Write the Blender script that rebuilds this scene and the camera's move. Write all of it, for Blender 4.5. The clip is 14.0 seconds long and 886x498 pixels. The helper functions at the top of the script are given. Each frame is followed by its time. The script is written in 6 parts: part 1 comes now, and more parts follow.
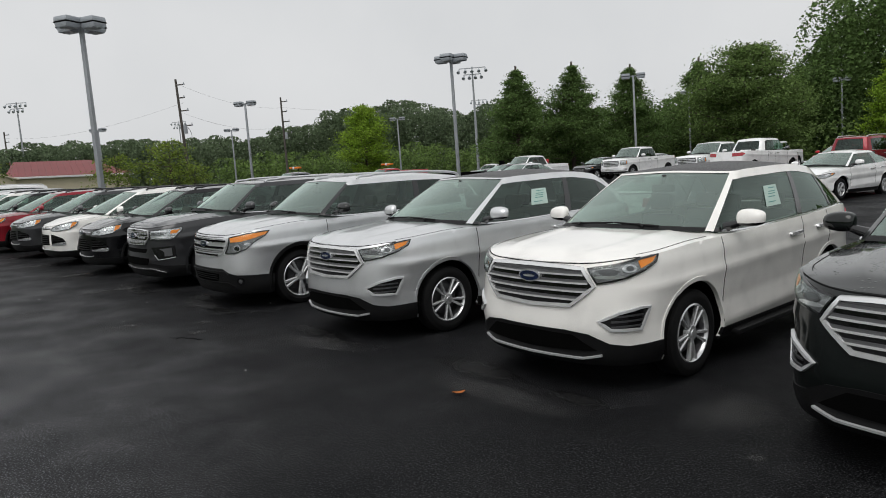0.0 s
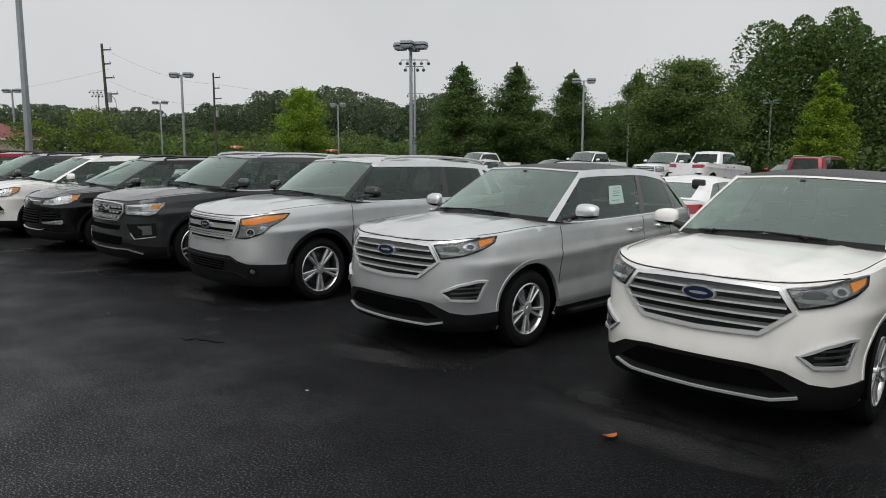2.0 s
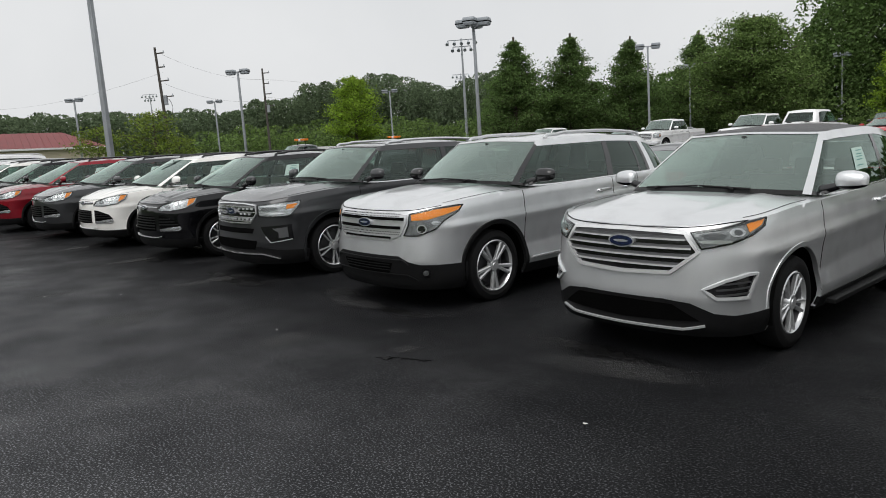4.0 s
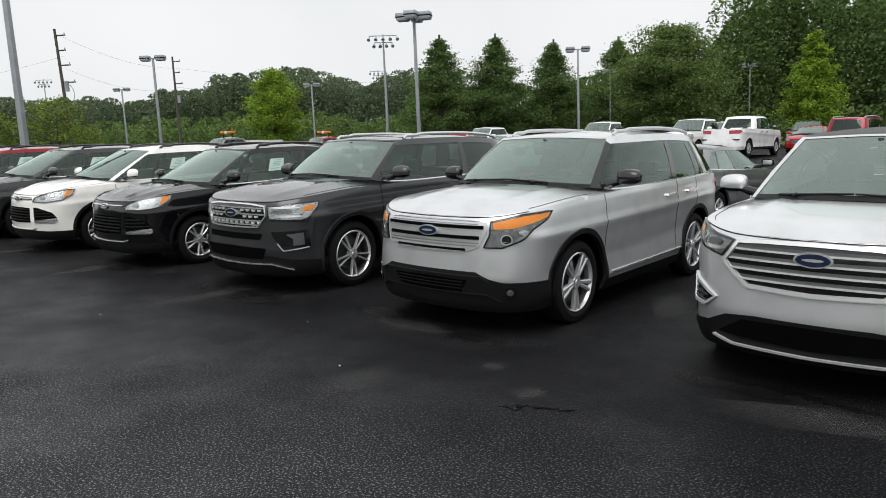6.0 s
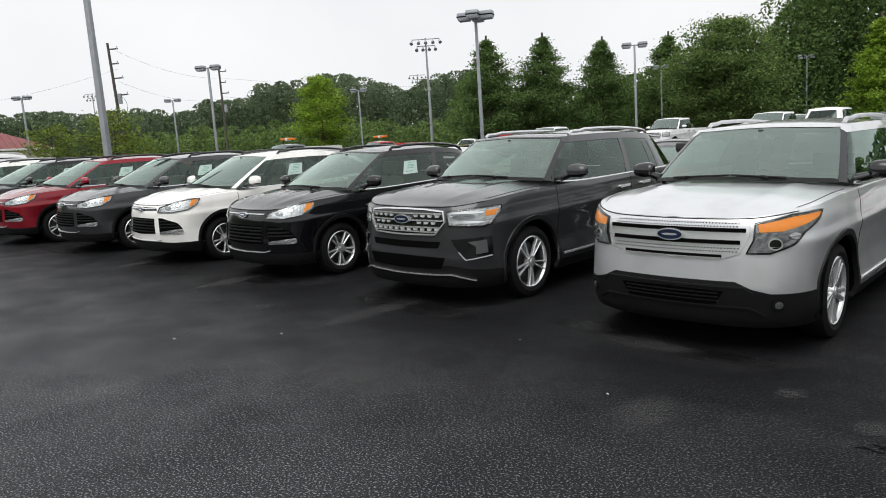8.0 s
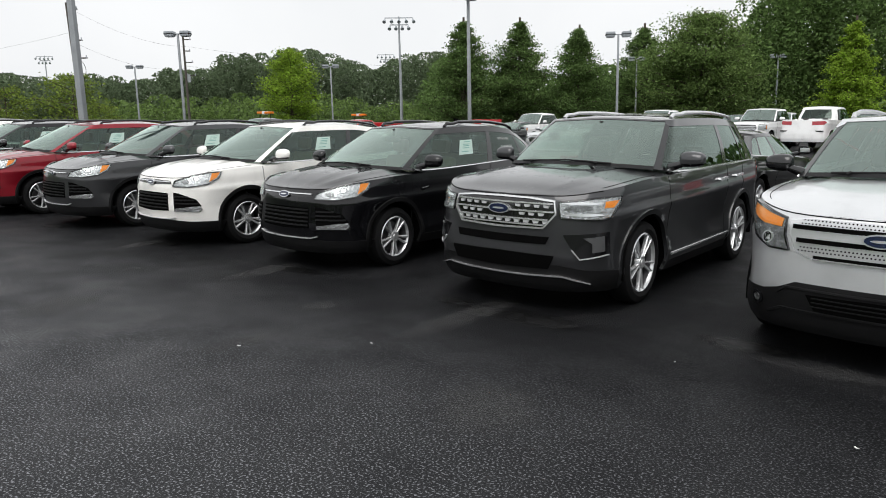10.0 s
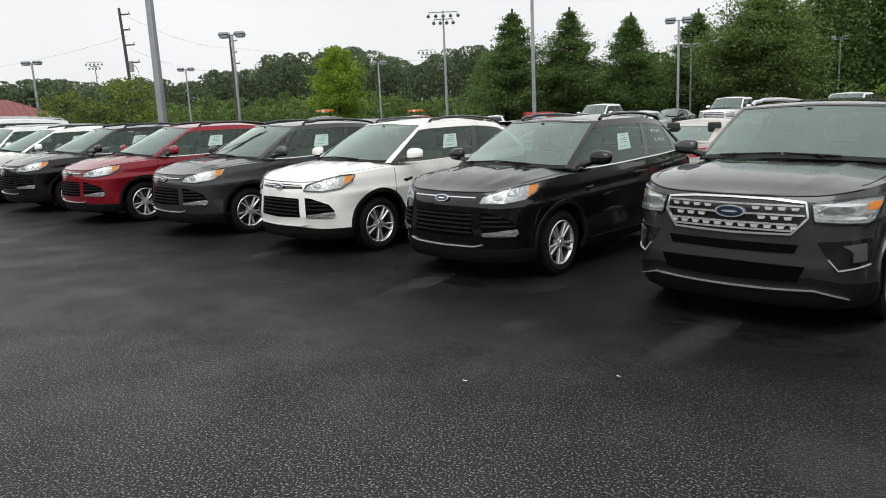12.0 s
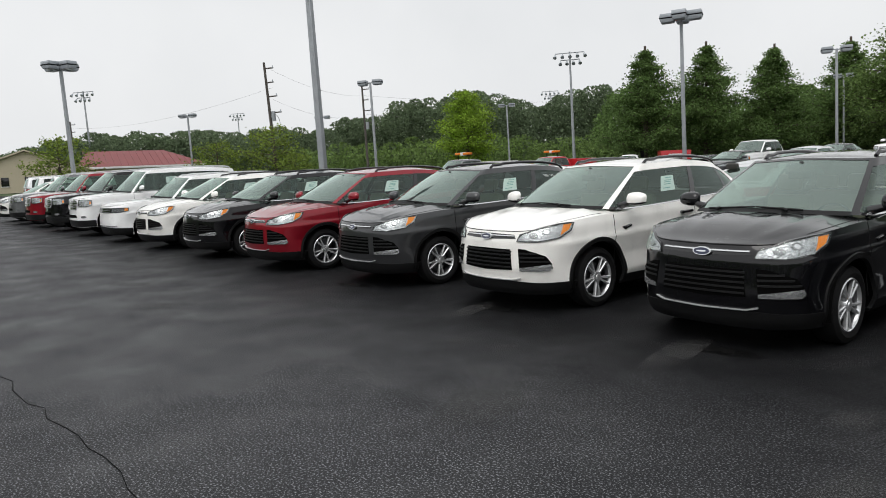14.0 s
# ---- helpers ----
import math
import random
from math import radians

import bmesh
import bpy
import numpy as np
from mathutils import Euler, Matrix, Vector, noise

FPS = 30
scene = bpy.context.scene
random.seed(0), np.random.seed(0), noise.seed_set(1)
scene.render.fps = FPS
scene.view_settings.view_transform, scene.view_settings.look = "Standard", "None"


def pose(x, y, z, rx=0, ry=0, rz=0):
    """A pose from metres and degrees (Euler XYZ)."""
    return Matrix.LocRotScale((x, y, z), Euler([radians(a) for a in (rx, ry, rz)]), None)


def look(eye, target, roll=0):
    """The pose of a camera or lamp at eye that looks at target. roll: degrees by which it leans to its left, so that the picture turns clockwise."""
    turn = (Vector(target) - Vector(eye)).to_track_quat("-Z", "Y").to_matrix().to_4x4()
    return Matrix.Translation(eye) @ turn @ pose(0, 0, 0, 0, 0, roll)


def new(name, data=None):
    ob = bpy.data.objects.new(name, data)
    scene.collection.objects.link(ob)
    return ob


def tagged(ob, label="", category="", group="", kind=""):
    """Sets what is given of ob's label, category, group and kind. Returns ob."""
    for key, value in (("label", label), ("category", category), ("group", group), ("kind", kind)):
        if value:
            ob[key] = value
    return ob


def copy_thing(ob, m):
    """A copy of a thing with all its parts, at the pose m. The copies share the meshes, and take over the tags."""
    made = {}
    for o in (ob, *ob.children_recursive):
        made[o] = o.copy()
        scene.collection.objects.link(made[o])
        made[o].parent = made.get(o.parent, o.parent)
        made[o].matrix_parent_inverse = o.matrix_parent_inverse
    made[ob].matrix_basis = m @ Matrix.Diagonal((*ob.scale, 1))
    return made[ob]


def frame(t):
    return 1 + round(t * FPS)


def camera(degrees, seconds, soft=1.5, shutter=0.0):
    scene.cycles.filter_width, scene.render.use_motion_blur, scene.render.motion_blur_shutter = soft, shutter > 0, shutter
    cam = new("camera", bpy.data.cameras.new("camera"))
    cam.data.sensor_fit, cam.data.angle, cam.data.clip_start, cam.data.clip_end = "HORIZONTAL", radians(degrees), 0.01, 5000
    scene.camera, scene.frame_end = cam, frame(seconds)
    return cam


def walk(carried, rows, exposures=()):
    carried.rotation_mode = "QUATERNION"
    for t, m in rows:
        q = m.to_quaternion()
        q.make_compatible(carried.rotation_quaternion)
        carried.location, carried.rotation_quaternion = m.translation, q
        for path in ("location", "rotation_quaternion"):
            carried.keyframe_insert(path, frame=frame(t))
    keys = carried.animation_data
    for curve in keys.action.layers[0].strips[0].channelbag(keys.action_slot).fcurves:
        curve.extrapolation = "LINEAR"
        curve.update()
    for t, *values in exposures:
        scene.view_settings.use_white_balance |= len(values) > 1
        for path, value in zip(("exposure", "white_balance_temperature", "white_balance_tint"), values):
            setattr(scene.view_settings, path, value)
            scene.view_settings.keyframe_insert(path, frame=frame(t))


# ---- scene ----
cam = camera(64.2, 14.0, soft=0.95)
PATH = [
    (0, (0.131, 0.543, 1.859), (-1.41, 1.798, 1.628), -2.7),
    (0.5, (-0.396, 0.39, 1.788), (-1.855, 1.732, 1.520), -0.2),
    (1, (-0.899, 0.41, 1.826), (-2.338, 1.779, 1.59), -1.7),
    (1.5, (-1.423, 0.343, 1.83), (-2.888, 1.691, 1.636), -0.7),
    (2, (-1.888, 0.23, 1.764), (-3.279, 1.645, 1.514), 1.5),
    (2.5, (-2.362, 0.233, 1.812), (-3.838, 1.564, 1.595), -2.0),
    (3, (-2.796, 0.011, 1.783), (-4.394, 1.199, 1.597), -0.3),
    (3.5, (-3.191, -0.109, 1.766), (-4.649, 1.214, 1.418), -1.2),
    (3.7, (-3.383, -0.105, 1.75), (-4.87, 1.197, 1.442), -2.4),
    (5.8, (-5.527, -0.277, 1.717), (-6.942, 1.106, 1.428), -0.5),
    (6, (-5.688, -0.336, 1.733), (-6.992, 1.148, 1.422), -0.9),
    (6.5, (-6.063, -0.446, 1.720), (-7.332, 1.065, 1.394), -1.4),
    (7, (-6.521, -0.68, 1.701), (-7.892, 0.73, 1.337), -0.5),
    (7.5, (-6.931, -0.812, 1.734), (-8.254, 0.644, 1.376), -1.4),
    (8, (-7.367, -0.881, 1.711), (-8.749, 0.534, 1.411), -2.4),
    (8.2, (-7.538, -0.895, 1.718), (-8.936, 0.494, 1.375), -1.3),
    (10.3, (-9.379, -0.968, 1.636), (-10.652, 0.534, 1.284), 0.1),
    (10.5, (-9.544, -1.015, 1.626), (-10.81, 0.489, 1.254), -0.2),
    (11, (-9.948, -1.088, 1.684), (-11.33, 0.322, 1.366), -1.6),
    (11.5, (-10.343, -1.22, 1.664), (-11.774, 0.145, 1.365), -0.6),
    (12, (-10.699, -1.265, 1.664), (-12.069, 0.147, 1.302), -1.2),
    (12.5, (-11.113, -1.287, 1.664), (-12.52, 0.096, 1.336), -1.4),
    (13, (-11.514, -1.482, 1.644), (-12.854, -0.035, 1.312), 0.1),
    (13.5, (-11.82, -1.419, 1.648), (-13.292, -0.095, 1.366), -2.8),
    (14, (-12.16, -1.512, 1.71), (-13.76, -0.336, 1.472), -2.3),
]
EXPOSURES = [(0.0, -0.18), (0.5, -0.29), (1.0, 0.0), (1.5, -0.16), (2.0, -0.28), (2.5, -0.15), (3.5, -0.08), (6.0, 0.18), (7.0, 0.22), (11.0, 0.27), (12.5, 0.2), (13.5, 0.22), (14.0, 0.08)]
walk(cam, [(t, look(eye, target, roll)) for t, eye, target, roll in PATH], EXPOSURES)

# ---- world, sun, exposure ----
world = bpy.data.worlds.new("overcast_sky")
scene.world = world
world.use_nodes = True
wn, wl = world.node_tree.nodes, world.node_tree.links
wn.clear()
sky = wn.new("ShaderNodeTexSky")
sky.sky_type, sky.sun_disc = "NISHITA", False
sky.sun_elevation, sky.sun_rotation = radians(58), radians(165)
sky.dust_density, sky.ozone_density = 6.0, 1.0
grey = wn.new("ShaderNodeHueSaturation")
grey.inputs["Saturation"].default_value = 0.06
clouds = wn.new("ShaderNodeTexNoise")
clouds.inputs["Scale"].default_value, clouds.inputs["Detail"].default_value = 2.2, 5
coords = wn.new("ShaderNodeTexCoord")
ramp = wn.new("ShaderNodeValToRGB")
ramp.color_ramp.elements[0].position, ramp.color_ramp.elements[0].color = 0.25, (7.6, 7.8, 8.0, 1)
ramp.color_ramp.elements[1].position, ramp.color_ramp.elements[1].color = 0.8, (9.6, 9.7, 9.8, 1)
mix = wn.new("ShaderNodeMix")
mix.data_type = "RGBA"
mix.inputs[0].default_value = 0.86
back = wn.new("ShaderNodeBackground")
back.inputs["Strength"].default_value = 0.1
out = wn.new("ShaderNodeOutputWorld")
wl.new(sky.outputs[0], grey.inputs["Color"])
wl.new(coords.outputs["Generated"], clouds.inputs["Vector"])
wl.new(clouds.outputs["Fac"], ramp.inputs["Fac"])
wl.new(grey.outputs[0], mix.inputs[6])
wl.new(ramp.outputs[0], mix.inputs[7])
wl.new(mix.outputs[2], back.inputs["Color"])
wl.new(back.outputs[0], out.inputs["Surface"])
sun_data = bpy.data.lights.new("sun", "SUN")
sun_data.energy, sun_data.angle, sun_data.color = 1.3, radians(45), (1.0, 0.98, 0.95)
sun = new("sun", sun_data)
sun.matrix_world = look((10, -34, 60), (-8, 0, 0))
scene.view_settings.exposure = 0.0


# ---- materials ----
def nodes_of(name):
    m = bpy.data.materials.new(name)
    m.use_nodes = True
    return m, m.node_tree.nodes, m.node_tree.links, m.node_tree.nodes["Principled BSDF"]


def noise_node(n, l, scale, detail=4.0, coord="Object"):
    tc = n.new("ShaderNodeTexCoord")
    t = n.new("ShaderNodeTexNoise")
    t.inputs["Scale"].default_value, t.inputs["Detail"].default_value = scale, detail
    l.new(tc.outputs[coord], t.inputs["Vector"])
    return t


def surface(name, colour, rough=0.5, metal=0.0, vary=0.12, scale=4.0, bump=0.0, bump_scale=60.0, coat=0.0, spec=0.5):
    """A plain procedural surface: colour that varies at two scales, uneven gloss and fine relief."""
    m, n, l, b = nodes_of(name)
    big, small = noise_node(n, l, scale), noise_node(n, l, scale * 11)
    add = n.new("ShaderNodeMath")
    add.operation = "ADD"
    l.new(big.outputs["Fac"], add.inputs[0])
    l.new(small.outputs["Fac"], add.inputs[1])
    r = n.new("ShaderNodeValToRGB")
    lo, hi = [c * (1 - vary) for c in colour], [min(1, c * (1 + vary)) for c in colour]
    r.color_ramp.elements[0].position, r.color_ramp.elements[0].color = 0.35, (*lo, 1)
    r.color_ramp.elements[1].position, r.color_ramp.elements[1].color = 0.7, (*hi, 1)
    half = n.new("ShaderNodeMath")
    half.operation = "MULTIPLY"
    half.inputs[1].default_value = 0.5
    l.new(add.outputs[0], half.inputs[0])
    l.new(half.outputs[0], r.inputs["Fac"])
    l.new(r.outputs[0], b.inputs["Base Color"])
    b.inputs["Roughness"].default_value, b.inputs["Metallic"].default_value = rough, metal
    b.inputs["Coat Weight"].default_value = coat
    b.inputs["Specular IOR Level"].default_value = spec
    if bump:
        fine = noise_node(n, l, bump_scale, 6)
        bn = n.new("ShaderNodeBump")
        bn.inputs["Strength"].default_value, bn.inputs["Distance"].default_value = bump, 0.01
        l.new(fine.outputs["Fac"], bn.inputs["Height"])
        l.new(bn.outputs[0], b.inputs["Normal"])
    return m


def paint(name, colour, metal=0.0, rough=0.35, wet=0.0):
    """Car lacquer with flake under a clear coat; wet: beads of rain on it."""
    m, n, l, b = nodes_of(name)
    flake = noise_node(n, l, 900, 2)
    film = noise_node(n, l, 3, 3)
    add = n.new("ShaderNodeMath")
    add.operation = "ADD"
    l.new(flake.outputs["Fac"], add.inputs[0])
    l.new(film.outputs["Fac"], add.inputs[1])
    r = n.new("ShaderNodeValToRGB")
    r.color_ramp.elements[0].position, r.color_ramp.elements[0].color = 0.7, (*[c * 0.9 for c in colour], 1)
    r.color_ramp.elements[1].position, r.color_ramp.elements[1].color = 1.3, (*[min(1, c * 1.12) for c in colour], 1)
    l.new(add.outputs[0], r.inputs["Fac"])
    l.new(r.outputs[0], b.inputs["Base Color"])
    b.inputs["Metallic"].default_value, b.inputs["Roughness"].default_value = metal, rough
    b.inputs["Coat Weight"].default_value, b.inputs["Coat Roughness"].default_value = 1.0, 0.03
    b.inputs["Specular IOR Level"].default_value = 0.1
    if wet:
        tc = n.new("ShaderNodeTexCoord")
        v = n.new("ShaderNodeTexVoronoi")
        v.inputs["Scale"].default_value = 38
        l.new(tc.outputs["Object"], v.inputs["Vector"])
        bead = n.new("ShaderNodeValToRGB")
        bead.color_ramp.elements[0].position, bead.color_ramp.elements[0].color = 0.12, (1, 1, 1, 1)
        bead.color_ramp.elements[1].position, bead.color_ramp.elements[1].color = 0.30, (0, 0, 0, 1)
        l.new(v.outputs["Distance"], bead.inputs["Fac"])
        where = noise_node(n, l, 6, 3)
        gate = n.new("ShaderNodeValToRGB")
        gate.color_ramp.elements[0].position, gate.color_ramp.elements[1].position = 0.48, 0.6
        l.new(where.outputs["Fac"], gate.inputs["Fac"])
        geo = n.new("ShaderNodeNewGeometry")
        sep = n.new("ShaderNodeSeparateXYZ")
        l.new(geo.outputs["True Normal"], sep.inputs[0])
        flat = n.new("ShaderNodeMapRange")
        flat.inputs["From Min"].default_value, flat.inputs["From Max"].default_value = 0.75, 0.92
        l.new(sep.outputs["Z"], flat.inputs["Value"])
        lie = n.new("ShaderNodeMath")
        lie.operation = "MULTIPLY"
        l.new(gate.outputs[0], lie.inputs[0])
        l.new(flat.outputs[0], lie.inputs[1])
        mul = n.new("ShaderNodeMath")
        mul.operation = "MULTIPLY"
        l.new(bead.outputs[0], mul.inputs[0])
        l.new(lie.outputs[0], mul.inputs[1])
        bn = n.new("ShaderNodeBump")
        bn.inputs["Strength"].default_value, bn.inputs["Distance"].default_value = wet, 0.004
        l.new(mul.outputs[0], bn.inputs["Height"])
        l.new(bn.outputs[0], b.inputs["Coat Normal"])
        l.new(bn.outputs[0], b.inputs["Normal"])
    return m


def pane_glass(name, tint, ior=1.5, gain=1.0):
    """Thin tinted glazing: lets light through, reflects by Fresnel."""
    m, n, l, b = nodes_of(name)
    n.remove(b)
    clear = n.new("ShaderNodeBsdfTransparent")
    clear.inputs["Color"].default_value = (*tint, 1)
    gloss = n.new("ShaderNodeBsdfGlossy")
    gloss.inputs["Roughness"].default_value, gloss.inputs["Color"].default_value = 0.01, (0.84, 1.0, 0.92, 1)
    face = n.new("ShaderNodeLayerWeight")
    face.inputs["Blend"].default_value = 0.5
    fr = n.new("ShaderNodeMath")
    fr.operation = "POWER"
    fr.inputs[1].default_value = 4.5
    l.new(face.outputs["Facing"], fr.inputs[0])
    k = n.new("ShaderNodeMath")
    k.operation, k.use_clamp = "MULTIPLY_ADD", True
    k.inputs[1].default_value, k.inputs[2].default_value = 0.95, ((ior - 1) / (ior + 1)) ** 2 * gain
    l.new(fr.outputs[0], k.inputs[0])
    mx = n.new("ShaderNodeMixShader")
    l.new(k.outputs[0], mx.inputs[0])
    l.new(clear.outputs[0], mx.inputs[1])
    l.new(gloss.outputs[0], mx.inputs[2])
    l.new(mx.outputs[0], n["Material Output"].inputs["Surface"])
    return m


def asphalt():
    m, n, l, b = nodes_of("sealed_asphalt")
    big, mid, grit = noise_node(n, l, 0.16, 5), noise_node(n, l, 1.3, 6), noise_node(n, l, 76, 2.5)
    r = n.new("ShaderNodeValToRGB")
    r.color_ramp.elements[0].position, r.color_ramp.elements[0].color = 0.40, (0.0045, 0.0048, 0.006, 1)
    r.color_ramp.elements[1].position, r.color_ramp.elements[1].color = 0.62, (0.011, 0.0115, 0.0135, 1)
    a = n.new("ShaderNodeMath")
    a.operation = "MULTIPLY_ADD"
    a.inputs[1].default_value, a.inputs[2].default_value = 0.4, 0.0
    l.new(mid.outputs["Fac"], a.inputs[0])
    c = n.new("ShaderNodeMath")
    c.operation = "MULTIPLY_ADD"
    c.inputs[1].default_value = 0.6
    l.new(big.outputs["Fac"], c.inputs[0])
    l.new(a.outputs[0], c.inputs[2])
    l.new(c.outputs[0], r.inputs["Fac"])
    speck = n.new("ShaderNodeValToRGB")
    speck.color_ramp.elements[0].position, speck.color_ramp.elements[0].color = 0.55, (0, 0, 0, 1)
    speck.color_ramp.elements[1].position, speck.color_ramp.elements[1].color = 0.66, (0.23, 0.235, 0.252, 1)
    l.new(grit.outputs["Fac"], speck.inputs["Fac"])
    add = n.new("ShaderNodeMix")
    add.data_type, add.blend_type = "RGBA", "ADD"
    tc = n.new("ShaderNodeTexCoord")
    sep = n.new("ShaderNodeSeparateXYZ")
    l.new(tc.outputs["Object"], sep.inputs[0])
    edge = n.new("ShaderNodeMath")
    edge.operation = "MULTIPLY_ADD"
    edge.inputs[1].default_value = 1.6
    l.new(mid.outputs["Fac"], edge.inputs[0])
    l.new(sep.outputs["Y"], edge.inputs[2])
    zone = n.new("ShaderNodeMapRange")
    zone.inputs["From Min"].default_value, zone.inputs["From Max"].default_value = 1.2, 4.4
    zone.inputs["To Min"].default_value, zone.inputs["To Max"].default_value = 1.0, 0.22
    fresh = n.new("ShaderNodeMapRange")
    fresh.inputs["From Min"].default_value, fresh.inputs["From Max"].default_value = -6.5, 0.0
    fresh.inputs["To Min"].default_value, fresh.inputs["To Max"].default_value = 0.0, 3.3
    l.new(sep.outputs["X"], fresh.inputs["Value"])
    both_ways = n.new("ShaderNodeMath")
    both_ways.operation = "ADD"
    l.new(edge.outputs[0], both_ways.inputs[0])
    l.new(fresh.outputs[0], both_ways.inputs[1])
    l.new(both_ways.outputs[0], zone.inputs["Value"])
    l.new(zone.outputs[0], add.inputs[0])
    # darker smooth paving by the row, with the cars' shade deepened into its colour
    seal_shade = n.new("ShaderNodeMapRange")
    seal_shade.inputs["From Min"].default_value, seal_shade.inputs["From Max"].default_value = 0.22, 1.0
    seal_shade.inputs["To Min"].default_value, seal_shade.inputs["To Max"].default_value = 0.34, 1.0
    l.new(zone.outputs[0], seal_shade.inputs["Value"])
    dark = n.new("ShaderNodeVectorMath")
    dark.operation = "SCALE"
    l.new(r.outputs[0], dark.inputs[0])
    l.new(seal_shade.outputs[0], dark.inputs["Scale"])
    gloss = n.new("ShaderNodeMath")
    gloss.operation = "MULTIPLY"
    gloss.inputs[1].default_value = 0.32
    l.new(seal_shade.outputs[0], gloss.inputs[0])
    l.new(gloss.outputs[0], b.inputs["Specular IOR Level"])
    l.new(dark.outputs[0], add.inputs[6])
    l.new(speck.outputs[0], add.inputs[7])
    l.new(add.outputs[2], b.inputs["Base Color"])
    rr = n.new("ShaderNodeMapRange")
    rr.inputs["From Min"].default_value, rr.inputs["From Max"].default_value = 0.3, 0.7
    rr.inputs["To Min"].default_value, rr.inputs["To Max"].default_value = 0.42, 0.72
    l.new(mid.outputs["Fac"], rr.inputs["Value"])
    l.new(rr.outputs[0], b.inputs["Roughness"])
    bn = n.new("ShaderNodeBump")
    bn.inputs["Strength"].default_value, bn.inputs["Distance"].default_value = 0.75, 0.013
    l.new(grit.outputs["Fac"], bn.inputs["Height"])
    l.new(bn.outputs[0], b.inputs["Normal"])
    return m


def leafy(name, colour, vary=0.5):
    m, n, l, b = nodes_of(name)
    g = n.new("ShaderNodeNewGeometry")
    r = n.new("ShaderNodeValToRGB")
    r.color_ramp.elements[0].color = (*[c * (1 - vary) for c in colour], 1)
    r.color_ramp.elements[1].color = (*[c * (1 + vary) for c in colour], 1)
    l.new(g.outputs["Random Per Island"], r.inputs["Fac"])
    l.new(r.outputs[0], b.inputs["Base Color"])
    b.inputs["Roughness"].default_value = 0.6
    b.inputs["Specular IOR Level"].default_value = 0.2
    thin = n.new("ShaderNodeBsdfTranslucent")
    l.new(r.outputs[0], thin.inputs["Color"])
    mx = n.new("ShaderNodeMixShader")
    mx.inputs[0].default_value = 0.5
    l.new(b.outputs[0], mx.inputs[1])
    l.new(thin.outputs[0], mx.inputs[2])
    l.new(mx.outputs[0], n["Material Output"].inputs["Surface"])
    return m


def soft_patch(name, colour, rough, strength):
    """A stain or dark patch that fades out to its uneven edge."""
    m, n, l, b = nodes_of(name)
    tc = n.new("ShaderNodeTexCoord")
    mp = n.new("ShaderNodeMapping")
    mp.inputs["Location"].default_value, mp.inputs["Scale"].default_value = (-1, -1, 0), (2, 2, 0)
    l.new(tc.outputs["Generated"], mp.inputs["Vector"])
    g = n.new("ShaderNodeTexGradient")
    g.gradient_type = "SPHERICAL"
    l.new(mp.outputs[0], g.inputs["Vector"])
    spots = noise_node(n, l, 5, 6)
    mul = n.new("ShaderNodeMath")
    mul.operation = "MULTIPLY"
    l.new(g.outputs["Fac"], mul.inputs[0])
    l.new(spots.outputs["Fac"], mul.inputs[1])
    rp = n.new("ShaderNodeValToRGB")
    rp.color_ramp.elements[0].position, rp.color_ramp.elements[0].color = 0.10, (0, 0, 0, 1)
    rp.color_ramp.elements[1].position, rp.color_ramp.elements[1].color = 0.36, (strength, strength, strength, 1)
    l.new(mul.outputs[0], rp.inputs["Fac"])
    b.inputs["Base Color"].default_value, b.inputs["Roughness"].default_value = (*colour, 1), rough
    b.inputs["Specular IOR Level"].default_value = 0.3
    clear = n.new("ShaderNodeBsdfTransparent")
    mx = n.new("ShaderNodeMixShader")
    l.new(rp.outputs[0], mx.inputs[0])
    l.new(clear.outputs[0], mx.inputs[1])
    l.new(b.outputs[0], mx.inputs[2])
    l.new(mx.outputs[0], n["Material Output"].inputs["Surface"])
    return m


def worn_film(name, colour, strength):
    """A thin broken film over the asphalt."""
    m, n, l, b = nodes_of(name)
    wide, fine = noise_node(n, l, 2.2, 5), noise_node(n, l, 40, 3)
    mul = n.new("ShaderNodeMath")
    mul.operation = "MULTIPLY"
    l.new(wide.outputs["Fac"], mul.inputs[0])
    l.new(fine.outputs["Fac"], mul.inputs[1])
    rp = n.new("ShaderNodeValToRGB")
    rp.color_ramp.elements[0].position, rp.color_ramp.elements[0].color = 0.17, (0, 0, 0, 1)
    rp.color_ramp.elements[1].position, rp.color_ramp.elements[1].color = 0.36, (strength, strength, strength, 1)
    l.new(mul.outputs[0], rp.inputs["Fac"])
    b.inputs["Base Color"].default_value, b.inputs["Roughness"].default_value = (*colour, 1), 0.85
    b.inputs["Specular IOR Level"].default_value = 0.2
    clear = n.new("ShaderNodeBsdfTransparent")
    mx = n.new("ShaderNodeMixShader")
    l.new(rp.outputs[0], mx.inputs[0])
    l.new(clear.outputs[0], mx.inputs[1])
    l.new(b.outputs[0], mx.inputs[2])
    l.new(mx.outputs[0], n["Material Output"].inputs["Surface"])
    return m


